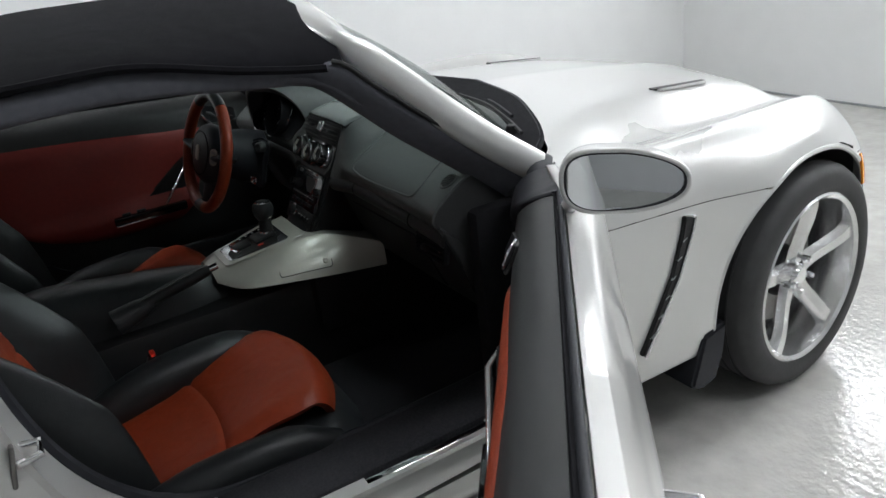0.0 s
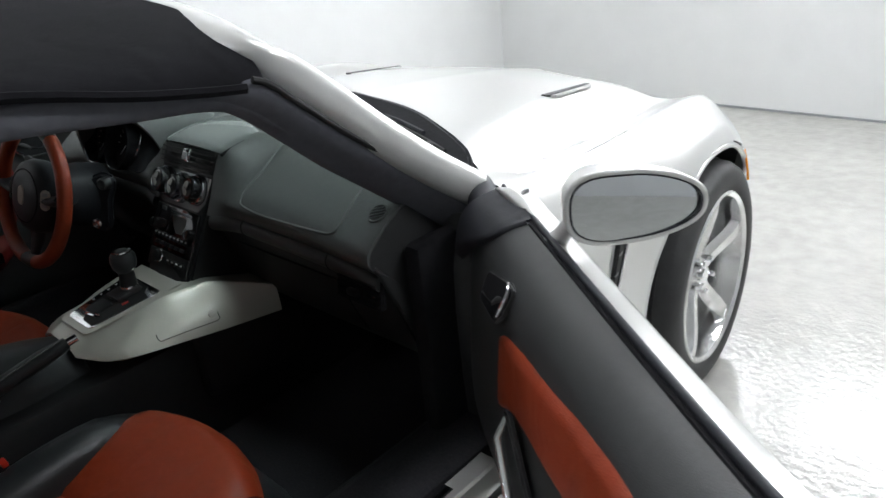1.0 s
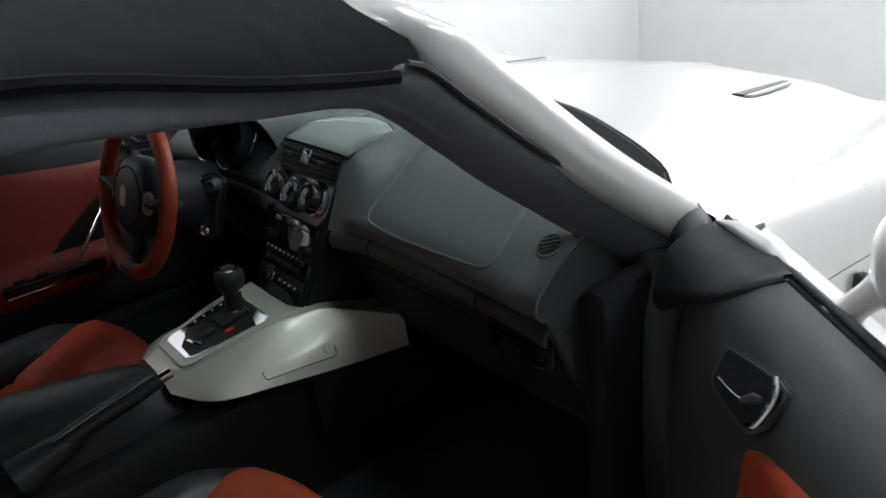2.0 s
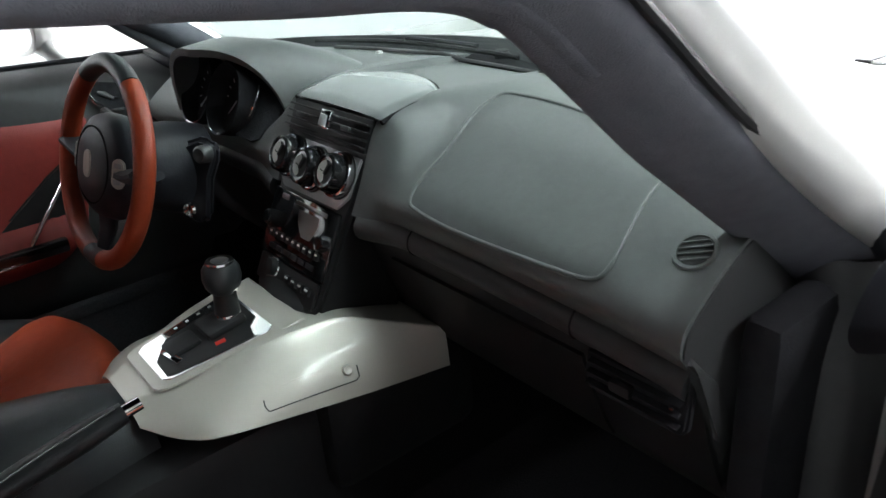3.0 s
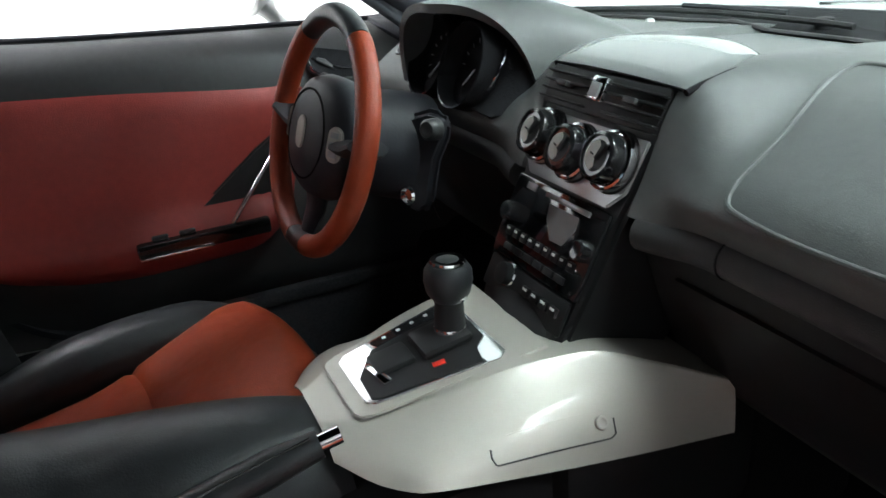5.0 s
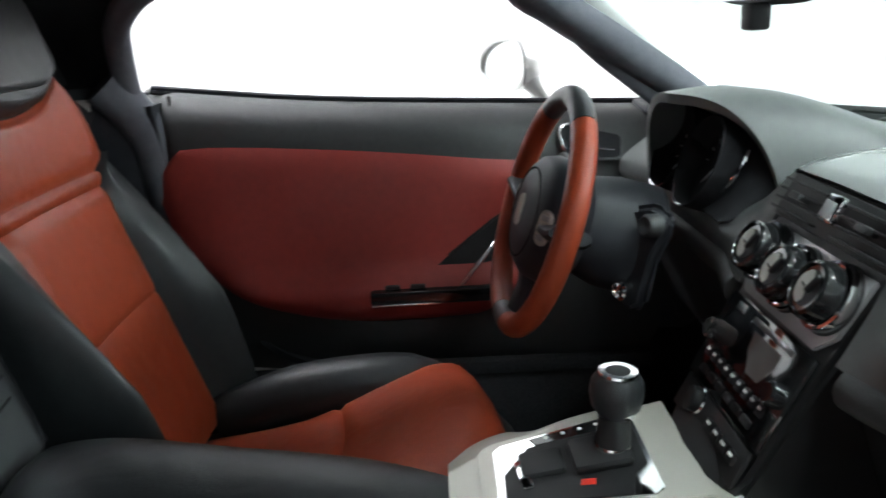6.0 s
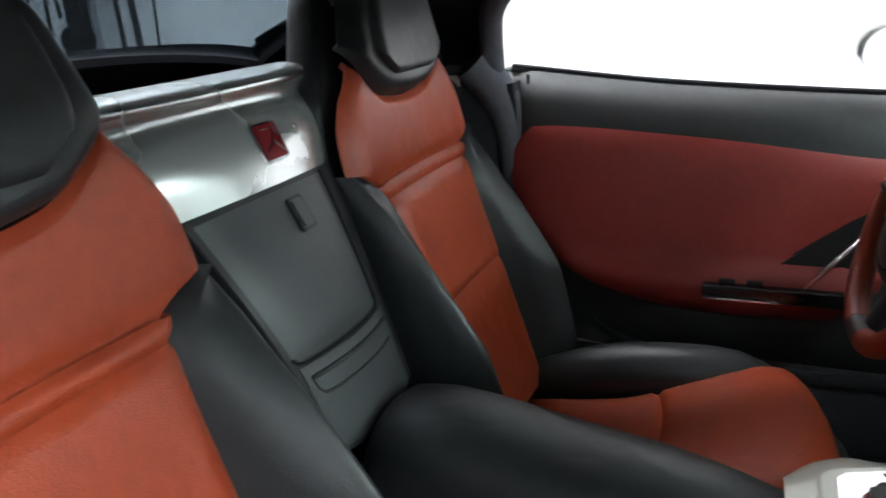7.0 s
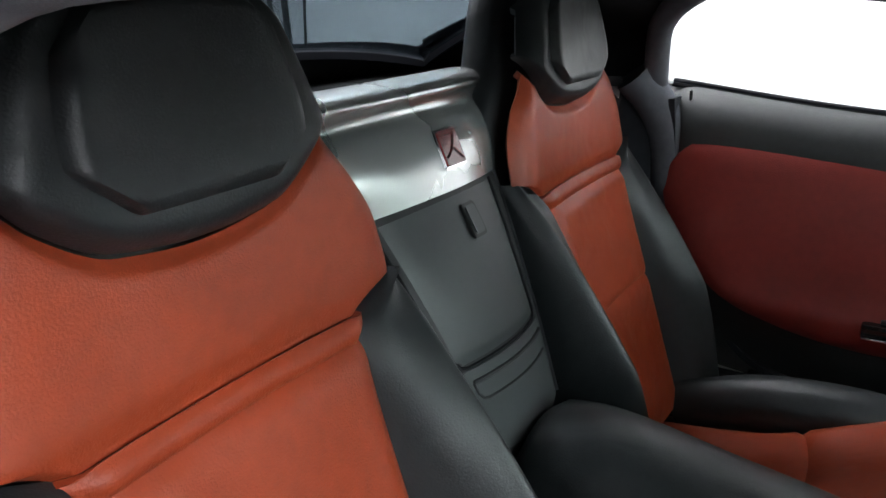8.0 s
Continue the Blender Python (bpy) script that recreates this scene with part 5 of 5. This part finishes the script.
part("hub_pad", moved(loft([[(w * math.copysign(abs(math.cos(a)) ** 0.85, math.cos(a)), h * math.copysign(abs(math.sin(a)) ** 0.85, math.sin(a)) - 0.006, z) for a in [i * math.tau / 40 for i in range(40)]] for w, h, z in ((0.080, 0.074, -0.060), (0.108, 0.092, -0.034), (0.112, 0.095, -0.016), (0.104, 0.089, 0.004), (0.085, 0.074, 0.017), (0.055, 0.050, 0.025), (0.020, 0.020, 0.028))]), SW), RUBBER, wheel_s, "black padded hub")
part("hub_joint", tube([SW @ V((0.074 * math.cos(a), 0.068 * math.sin(a) - 0.004, 0.0205)) for a in [i * math.tau / 40 for i in range(40)]], 0.0016, 6, True, up=SW.to_3x3() @ V((0, 0, 1))), COWL, wheel_s, "fine joint round the hub cover")
for a in (4, 176):
    c, q = math.cos(radians(a)), math.sin(radians(a))
    part("spoke", tube([SW @ V((0.07 * c, 0.07 * q - 0.012, -0.018)), SW @ V((0.13 * c, 0.12 * q - 0.01, -0.016)), SW @ V((R * c, R * q, -0.004))], [0.016, 0.014, 0.012], 14, up=SW.to_3x3() @ V((0, 0, 1)), flat=2.4), RUBBER, wheel_s)
    m = SW @ Matrix.Translation((0.095 * c, -0.002, 0.0085)) @ pose(0, 0, 0, 0, 34 * c, 0)
    part("spoke_controls", moved(prism(rounded(0.026, 0.052, 0.0125), 0.006, None, 0.0025), m), CONSOLE, wheel_s, "silver oval switch pad")
    for k in (-0.014, 0.0, 0.014):
        part("spoke_switch", moved(box((0, k, 0.0062), (0.014, 0.0085, 0.0022), 0.0008), m), GREY, wheel_s)
part("spoke", tube([SW @ V((0, -0.06, -0.012)), SW @ V((0, -0.12, -0.015)), SW @ V((0, -R, -0.004))], [0.040, 0.030, 0.018], 10, flat=0.4), RUBBER, wheel_s)
part("hub_badge", moved(prism(rounded(0.032, 0.050, 0.0155), 0.004, None, 0.0015), SW @ Matrix.Translation((0.0, -0.002, 0.0262))), CONSOLE, wheel_s, "small plain silver badge")
column = subpart("steering_column", car, "black steering column shroud")
part("shroud", tube([SW @ V((0, 0, -0.05)), SW @ V((0, -0.004, -0.11)), SW @ V((0, -0.006, -0.17))], [0.070, 0.086, 0.088], 28), RUBBER, column)
pod = [(0.0, 0.072), (0.024, 0.070), (0.038, 0.056), (0.034, 0.030), (0.016, -0.005), (0.008, -0.045), (0.002, -0.080), (-0.020, -0.095), (-0.052, -0.088), (-0.062, -0.050), (-0.055, 0.02), (-0.040, 0.06)]
part("switch_pod", prism(pod, -0.022, facing((-0.278, 0.108, 0.745), (0.50, -1, 0.12)), 0.009, 3), RUBBER, column, "dark panel beside the column")
part("ignition_lock", lathe([(0.0155, 0.0), (0.0155, 0.010), (0.0115, 0.013), (0.0085, 0.006), (0.0, 0.006)], 20, facing((-0.303, 0.086, 0.683), (0.50, -1, 0.15))), CHROME, column, "chrome ignition lock")
part("knob", lathe([(0.017, 0.0), (0.016, 0.018), (0.012, 0.022), (0.006, 0.021), (0.0, 0.018)], 20, facing((-0.262, 0.119, 0.790), (0.50, -1, 0.2))), PLASTIC, column, "small dark rotary switch")
part("stalk", tube([SW @ V((-0.05, 0.04, -0.07)), SW @ V((-0.12, 0.06, -0.065)), SW @ V((-0.17, 0.07, -0.06))], [0.008, 0.007, 0.010], 8), BLACK, column)

# ---------------------------------------------------------------- seats
WIDE = [(0.36, 0.21), (0.50, 0.225), (0.70, 0.232), (0.876, 0.232), (0.932, 0.227), (0.99, 0.202), (1.04, 0.173), (1.10, 0.150), (1.15, 0.126), (1.19, 0.085)]
SEAM = [(0.36, 0.145), (0.50, 0.150), (0.653, 0.156), (0.745, 0.157), (0.798, 0.160), (0.836, 0.171), (0.857, 0.193), (0.878, 0.231)]
CREST = [(0.36, 0.205), (0.60, 0.214), (0.80, 0.221), (0.878, 0.2315)]
PROUD = [(0.36, 0.085), (0.60, 0.108), (0.65, 0.096), (0.72, 0.074), (0.78, 0.050), (0.83, 0.028), (0.865, 0.009), (0.878, 0.0)]
V_BOT = [(-0.25, 1.10), (-0.172, 1.058), (-0.135, 1.013), (-0.075, 0.979), (0.0, 0.971), (0.075, 0.979), (0.135, 1.013), (0.172, 1.058), (0.25, 1.10)]


def back_y(z):
    """The seat back's front face, at its middle."""
    return -0.80 + (0.86 - z) * 0.33 if z < 0.86 else -0.80 - (z - 0.86) * 0.20


def seat(side, label):
    st = subpart("seat", car, label)
    cx, cy = (0.432, 0.025) if side == 1 else (-0.41, 0.0)
    near = 0.90 if side == 1 else 1.0

    def put(name, bm, mat, label="", dx=0.0):
        bmesh.ops.translate(bm, vec=(cx + dx, cy, 0), verts=bm.verts)
        return part(name, bm, mat, st, label)

    # shell behind the cushions
    loops = []
    for i in range(24):
        z = 0.34 + (1.19 - 0.34) * i / 23
        w = spl(WIDE, z)
        y, d = back_y(z), 0.115 if z < 0.95 else 0.115 - 0.04 * (z - 0.95) / 0.24
        loops.append([(w * math.copysign(abs(math.cos(a)) ** 0.55, math.cos(a)), y - d / 2 - 0.014 + d / 2 * math.copysign(abs(math.sin(a)) ** 0.6, math.sin(a)), z) for a in [k * math.tau / 36 for k in range(36)]])
    put("back_shell", loft(loops), LEATHER, "black leather seat back shell")

    def cushion(x, z):
        """The insert's face: hollowed in the middle, rolled back at its shoulders."""
        s = abs(x) / spl(WIDE, z)
        return back_y(z) + 0.014 * s * s - 0.30 * max(0, s - 0.80) ** 1.8

    def insert(z0, z1, low, high, top=False):
        """low, high: depth and width of the rolled edges at the foot and the head of a panel."""
        def f(u, v):
            s = -1 + 2 * u
            zm = z0 + (z1 - z0) * v
            w = spl(WIDE, zm) + 0.004 if zm > 0.877 else spl(SEAM, zm) * near
            x = s * w
            hi = min(z1, spl(V_BOT, x) - 0.003) if top else z1
            z = z0 + (hi - z0) * v
            roll = low[0] * math.exp(-((z - z0) / low[1]) ** 2) + high[0] * math.exp(-((hi - z) / high[1]) ** 2)
            side_roll = 0.011 * math.exp(-((1 - abs(s)) * w / 0.009) ** 2)
            return V((x, cushion(x, z) + 0.016 - roll - side_roll, z))
        return f
    put("back_insert", grid(insert(0.851, 1.09, (0.006, 0.014), (0.010, 0.008), True), 48, 36, 0.01), RED, "red leather upper back panel")
    put("back_welt", grid(insert(0.827, 0.8505, (0.009, 0.008), (0.006, 0.006)), 40, 14, 0.008), RED, "stitched red leather welt")
    put("back_insert", grid(insert(0.632, 0.8265, (0.007, 0.006), (0.010, 0.010)), 40, 30, 0.01), RED, "red leather middle back panel")
    put("back_insert", grid(insert(0.375, 0.6315, (0.005, 0.010), (0.007, 0.008)), 40, 22, 0.01), RED, "red leather lower back panel")

    # side bolsters: broad wings that rise from the seam to a crest and roll over it
    for s in (1, -1):
        def wing(u, v, s=s):
            z = 0.36 + 0.518 * v
            b, c, p, w = spl(SEAM, z) * near, spl(CREST, z), spl(PROUD, z) * (1.28 if side == 1 else 1.0), spl(WIDE, z) + 0.010
            b += (spl(SEAM, z) - b) * sm(0.845, 0.878, z)
            foot = 0.014 * b * b / (w * w)
            x, h = spl([(0, b - 0.003, foot), (0.08, b + 0.003, foot + 0.010), (0.30, b + (c - b) * 0.42, foot + 0.014 + 0.50 * p), (0.52, b + (c - b) * 0.82, 0.012 + 0.88 * p), (0.64, c, 0.010 + p), (0.76, c + 0.014 * min(1, p / 0.04), 0.88 * p), (0.88, w, 0.35 * p - 0.015), (1, w - 0.004, -0.085)], u)
            return V((s * x, back_y(z) + h, z))
        put("back_bolster", grid(wing, 36, 40, 0.0), LEATHER, "black leather side bolster")

    # headrest, moulded in one with the back, with a framed pad
    def head(u, v):
        s = -1 + 2 * u
        zt = spl([(0, 1.196), (0.6, 1.188), (1, 1.13)], abs(s))
        x0 = s * 0.172
        zb = spl(V_BOT, x0)
        z = zb + (zt - zb) * v
        x = s * min(0.172, spl(WIDE, min(z, 1.185)) + 0.006)
        e = min((z - zb), 0.10 * (1 - abs(s)) + 0.004, zt - z)
        rim = min(1, max(0.0, e) / 0.022) ** 0.5
        return V((x, cushion(x, z) + 0.006 + 0.034 * rim * (1 - 0.35 * s * s), z))
    put("headrest", grid(head, 48, 32, 0.012), LEATHER, "black leather headrest moulded into the back")

    def head_pad(u, v):
        s = -1 + 2 * u
        zb = spl([(0, 1.004), (0.58, 1.005), (0.80, 1.026), (1, 1.052)], abs(s))
        zt = spl([(0, 1.170), (0.7, 1.164), (1, 1.12)], abs(s))
        z = zb + (zt - zb) * v
        x = s * spl([(1.0, 0.108), (1.06, 0.119), (1.10, 0.112), (1.17, 0.088)], z)
        rim = min(1, 16 * min(v, 1 - v, u, 1 - u)) ** 0.5
        return V((x, cushion(x, z) + 0.024 + 0.026 * rim, z))
    put("headrest_pad", grid(head_pad, 36, 24, 0.010), LEATHER, "inset black leather headrest pad")

    # base cushion
    base_dx = 0.042 if side == 1 else 0.035
    def base(u, v):
        s = -1 + 2 * u
        y = -0.64 + 0.555 * v
        z = spl([(0, 0.360), (0.35, 0.388), (0.75, 0.460), (0.90, 0.472), (0.96, 0.455), (1, 0.415)], v)
        w = spl([(0, 0.135), (0.45, 0.150), (0.65, 0.168), (0.85, 0.206), (0.95, 0.206), (1, 0.185)] if side == -1 else [(0, 0.165), (0.45, 0.178), (0.65, 0.188), (0.85, 0.206), (0.95, 0.200), (1, 0.175)], v)
        rim = min(1, 10 * min(v, 1 - v, u, 1 - u)) ** 0.5
        groove = 0.008 * math.exp(-((v - 0.50) / 0.012) ** 2)
        return V((s * w - 0.01 * v, y - 0.05 * s * s * v, z - (0.012 if side == 1 else 0.026) + 0.016 * rim + 0.012 * s * s * (1 - v) - 0.010 * s ** 4 * v - groove))
    put("base_insert", grid(base, 32, 44, 0.02), RED, "red leather seat cushion", base_dx)
    loops = []
    for i in range(14):
        t = i / 13
        y = -0.66 + 0.60 * t
        w, zt = spl([(0, 0.215), (0.5, 0.240), (0.85, 0.242), (1, 0.215)], t), spl([(0, 0.325), (0.35, 0.345), (0.6, 0.375), (0.9, 0.395), (1, 0.34)], t)
        loops.append([(w * math.copysign(abs(math.cos(a)) ** 0.4, math.cos(a)), y - 0.05 * math.cos(a) ** 2 * t, 0.31 + (zt - 0.31) * math.copysign(abs(math.sin(a)) ** 0.5, math.sin(a))) for a in [k * math.tau / 32 for k in range(32)]])
    put("base_shell", loft(loops), LEATHER, "black leather cushion surround", base_dx)
    for s in (1, -1):
        door_side = side == 1 and s == 1
        drop, thin = (0.030, 0.72) if door_side else (0.0 if side == 1 else 0.018, 1.0)
        pts = [(s * (spl([(0, 0.19), (0.5, 0.208), (1, 0.222)], t) + (0.006 if door_side else 0)), -0.62 + 0.46 * t, spl([(0, 0.385), (0.4, 0.425), (0.75, 0.432), (1, 0.385)], t) - drop) for t in [i / 14 for i in range(15)]]
        put("base_bolster", tube(pts, [thin * (0.045 + 0.012 * math.sin(math.pi * i / 14)) for i in range(15)], 14), LEATHER, "black leather cushion bolster", base_dx)
    put("seat_mount", box((0, -0.36, 0.235), (0.36, 0.46, 0.10), 0.02), BLACK)
    return st


seat(1, "passenger seat in red leather with black bolsters")
seat(-1, "driver's seat in red leather with black bolsters")
for side in (1, -1):
    bk = subpart("belt_buckle", car, "black belt buckle with a red button")
    low = 0 if side == 1 else 0.06
    part("stem", tube([(side * 0.235, -0.47, 0.38 - low), (side * 0.235, -0.43, 0.44 - low), (side * 0.234, -0.41, 0.475 - low)], [0.014, 0.015, 0.018], 8, flat=0.6), BLACK, bk)
    part("release", box((side * 0.234, -0.408, 0.484 - low), (0.026, 0.012, 0.010), 0.002), RED_MARK, bk, "red release button")
    lv = subpart("seat_belt", car, "black seat belt hanging from the side wall")
    pts = [(side * 0.716, -0.845, 0.985), (side * 0.706, -0.842, 0.94), (side * 0.66, -0.875, 0.86), (side * 0.64, -0.885, 0.70), (side * 0.64, -0.885, 0.42)]

    def strap(u, v, pts=pts, side=side):
        p = spl([(i, *q) for i, q in enumerate(pts)], u * 4)
        return p + V((side * 0.012 * (v - 0.5), 0.046 * (v - 0.5), 0))
    part("webbing", grid(strap, 24, 2, 0.002), RUBBER, lv)
    part("tag", box((side * 0.712, -0.838, 0.952), (0.006, 0.030, 0.026), 0.001), WHITE_MARK, lv, "small white sewn tag")
part("seat_lever", tube([(-0.66, -0.605, 0.370), (-0.66, -0.575, 0.356), (-0.66, -0.545, 0.338)], [0.005, 0.009, 0.008], 8), CHROME, car, "bright seat adjusting lever")

# ---------------------------------------------------------------- bulkhead behind the seats
bulk = subpart("bulkhead", car, "panel between and behind the seats")
MID = -0.010


def bulk_low(u, v):
    s = -1 + 2 * u
    y, z = spl([(0, -0.676, 0.590), (0.35, -0.712, 0.70), (0.75, -0.770, 0.83), (1, -0.812, 0.912)], v)
    w = spl([(0, 0.108), (0.35, 0.116), (1, 0.158)], v)
    return V((MID + s * w, y - 0.022 * s * s, z - 0.010 * s * s * v))


part("bulkhead_panel", grid(bulk_low, 20, 24, 0.01, out=(0, 1, 0.4)), BLACK, bulk, "black plastic panel between the seats")


def on_bulk(s, v, h=0.003):
    p = bulk_low((s + 1) / 2, v)
    return p + V((0, 0.92, 0.38)) * h


def lid_at(u, v):
    return on_bulk(-0.74 + 1.68 * u, 0.41 + 0.56 * v, 0.004 * min(1, 14 * min(u, 1 - u, v, 1 - v + 0.1)) ** 0.5)


part("bulkhead_lid", grid(lid_at, 20, 20, 0.004, out=(0, 1, 0.4)), LID_GREY, bulk, "dark grey lid with a push latch")
part("lid_joint", tube([on_bulk(-0.77, 0.98 - 0.53 * i / 8, 0.001) for i in range(9)] + [on_bulk(x, v, 0.001) for x, v in ((-0.76, 0.425), (-0.72, 0.405), (-0.64, 0.395))] + [on_bulk(-0.5 + 1.2 * i / 6, 0.395, 0.001) for i in range(7)] + [on_bulk(x, v, 0.001) for x, v in ((0.84, 0.395), (0.92, 0.405), (0.95, 0.425))], 0.0024, 5), COWL, bulk)
part("foot_panel", grid(lambda u, v: on_bulk(-0.80 + 1.74 * u, 0.02 + 0.365 * v, 0.003), 12, 10, 0.003, out=(0, 1, 0.4)), LID_GREY, bulk, "dark grey panel with a slot below the lid")
bm_ = facing((MID - 0.008, -0.7865, 0.868), (0, 0.87, 0.49))
part("latch_frame", prism(rounded(0.0340, 0.0490, 0.006), 0.004, bm_ @ Matrix.Translation((0, 0, 0.0024)), 0.001), BLACK, bulk)
part("latch", prism(rounded(0.0265, 0.0405, 0.005), 0.005, bm_ @ Matrix.Translation((0, 0, 0.0034)), 0.002), LID_GREY, bulk, "push latch")
part("slot", tube([on_bulk(-0.74 + 1.60 * i / 8, 0.335, 0.004) for i in range(9)], 0.0032, 6), BLACK, bulk)
part("slot", tube([on_bulk(x, v, 0.004) for x, v in ((0.86, 0.335), (0.85, 0.29), (0.80, 0.262))] + [on_bulk(0.72 - 1.40 * i / 8, 0.255, 0.004) for i in range(9)], 0.0020, 6), BLACK, bulk)
for s in (1, -1):
    part("bulkhead_side", grid(lambda u, v, s=s: bulk_low((s + 1) / 2, v) + V((s * 0.03 * u, -0.09 * u, -0.01 * u)), 4, 16, 0.006), COWL, bulk)


def fairing(u, v):
    s = -1 + 2 * u
    y, z = spl([(0, -0.806, 0.910), (0.22, -0.824, 0.957), (0.42, -0.855, 0.992), (0.50, -0.870, 1.003), (0.57, -0.872, 1.014), (0.64, -0.868, 1.027), (0.71, -0.880, 1.040), (0.82, -0.915, 1.045), (1, -1.0, 1.02)], v)
    w = spl([(0, 0.157), (0.3, 0.176), (0.55, 0.196), (0.7, 0.212), (1, 0.22)], v)
    return V((MID * (1 - v) + s * w, y - 0.026 * s * s * (1 - v), z - 0.008 * s * s * (1 - v) ** 2))


part("fairing", grid(fairing, 30, 36, 0.008, out=(0, 1, 0.4)), FAIRING, bulk, "bright silver fairing between the seats")
bd = facing((MID - 0.014, -0.8265, 0.959), (0, 0.91, 0.41))
part("badge_frame", prism(rounded(0.054, 0.054, 0.004), 0.007, bd, 0.002), CHROME, bulk, "chrome-edged dark red badge")
part("badge_plate", prism(rounded(0.047, 0.047, 0.003), 0.003, bd @ Matrix.Translation((0, 0, 0.0062)), 0.0008), BADGE, bulk)
part("badge_line", joined(moved(tube([(-0.018, -0.012, 0.010), (-0.004, -0.004, 0.010), (0.006, 0.008, 0.010), (0.012, 0.020, 0.010)], 0.0014, 5), bd), moved(tube([(0.0, 0.001, 0.010), (0.010, -0.010, 0.010), (0.018, -0.018, 0.010)], 0.0014, 5), bd), moved(tube([(-0.015, 0.017, 0.010), (0.008, 0.017, 0.010)], 0.0012, 5), bd)), CHROME, bulk)
part("rear_wall", box((0, -0.93, 0.60), (1.46, 0.05, 0.76), 0.01), LINING, bulk, "black carpeted wall behind the seats")
part("rear_shelf", box((0, -1.10, 0.985), (1.40, 0.38, 0.03), 0.01), LINING, bulk, "black shelf below the rear window")
part("cabin_floor", box((0, 0.0, 0.20), (1.42, 1.80, 0.03), 0.005), CARPET, car, "black carpet on the cabin floor")
part("firewall", box((0, 0.66, 0.50), (1.46, 0.04, 0.64), 0.01), CARPET, car)

# rear-view mirror with a small camera on its foot
rv = subpart("rear_view_mirror", car, "black rear-view mirror on the windscreen")
part("mirror_case", moved(loft([[(0.115 * k * math.copysign(abs(math.cos(a)) ** 0.6, math.cos(a)), 0.032 * k * math.copysign(abs(math.sin(a)) ** 0.6, math.sin(a)), z) for a in [i * math.tau / 28 for i in range(28)]] for k, z in ((0.6, -0.03), (0.95, -0.018), (1.0, 0.0))]), facing((-0.03, 0.15, 1.108), (0.1, -1, -0.1))), BLACK, rv)
part("mirror_face", moved(prism(rounded(0.21, 0.052, 0.02), 0.003, None), facing((-0.03, 0.15, 1.108), (0.1, -1, -0.1))), MIRROR, rv)
part("camera_box", box((-0.035, 0.145, 1.066), (0.026, 0.022, 0.026), 0.004), BLACK, rv, "small black camera under the mirror")
part("mirror_stem", tube([(-0.03, 0.17, 1.11), (-0.01, 0.23, 1.15), (0.0, 0.27, 1.165)], 0.009, 8), BLACK, rv)
part("lead", tube([(0.02, 0.2, 1.14), (0.06, 0.23, 1.155), (0.05, 0.27, 1.165), (0.1, 0.26, 1.175)], 0.003, 6), BLACK, rv)

# ---------------------------------------------------------------- behind the car
rack = thing("hose_rack", "black hoses and cables hung on a white wall", "hose rack", (X0, -3.25, 0))
part("bracket", box((0.02, 0, 1.20), (0.04, 0.10, 0.50), 0.008), GREY, rack)
part("reel_head", joined(box((0.08, 0.0, 1.12), (0.09, 0.075, 0.34), 0.015), lathe([(0.0, -0.05), (0.06, -0.05), (0.06, 0.05), (0.0, 0.05)], 18, pose(0.10, 0, 1.02, 0, 90))), BLACK, rack, "black hose reel head")
for y0, y1, zt, r in ((0.02, 0.34, 1.38, 0.016), (0.03, 0.24, 1.30, 0.012), (-0.10, -0.22, 1.6, 0.010)):
    part("hose", tube(curve([(0.09, y0, 1.12), (0.10, y0 + (y1 - y0) * 0.25, zt - 0.08), (0.08, (y0 + y1) / 2, zt), (0.06, y1 - (y1 - y0) * 0.1, 1.22), (0.06, y1, 0.75)], 28), r, 8), HOSE, rack, "hanging black hose")
for y in (-0.36, 0.42):
    part("cable", tube([(0.03, y, 2.2), (0.04, y + 0.02, 1.5), (0.03, y - 0.01, 0.9)], 0.008, 6), HOSE, rack)
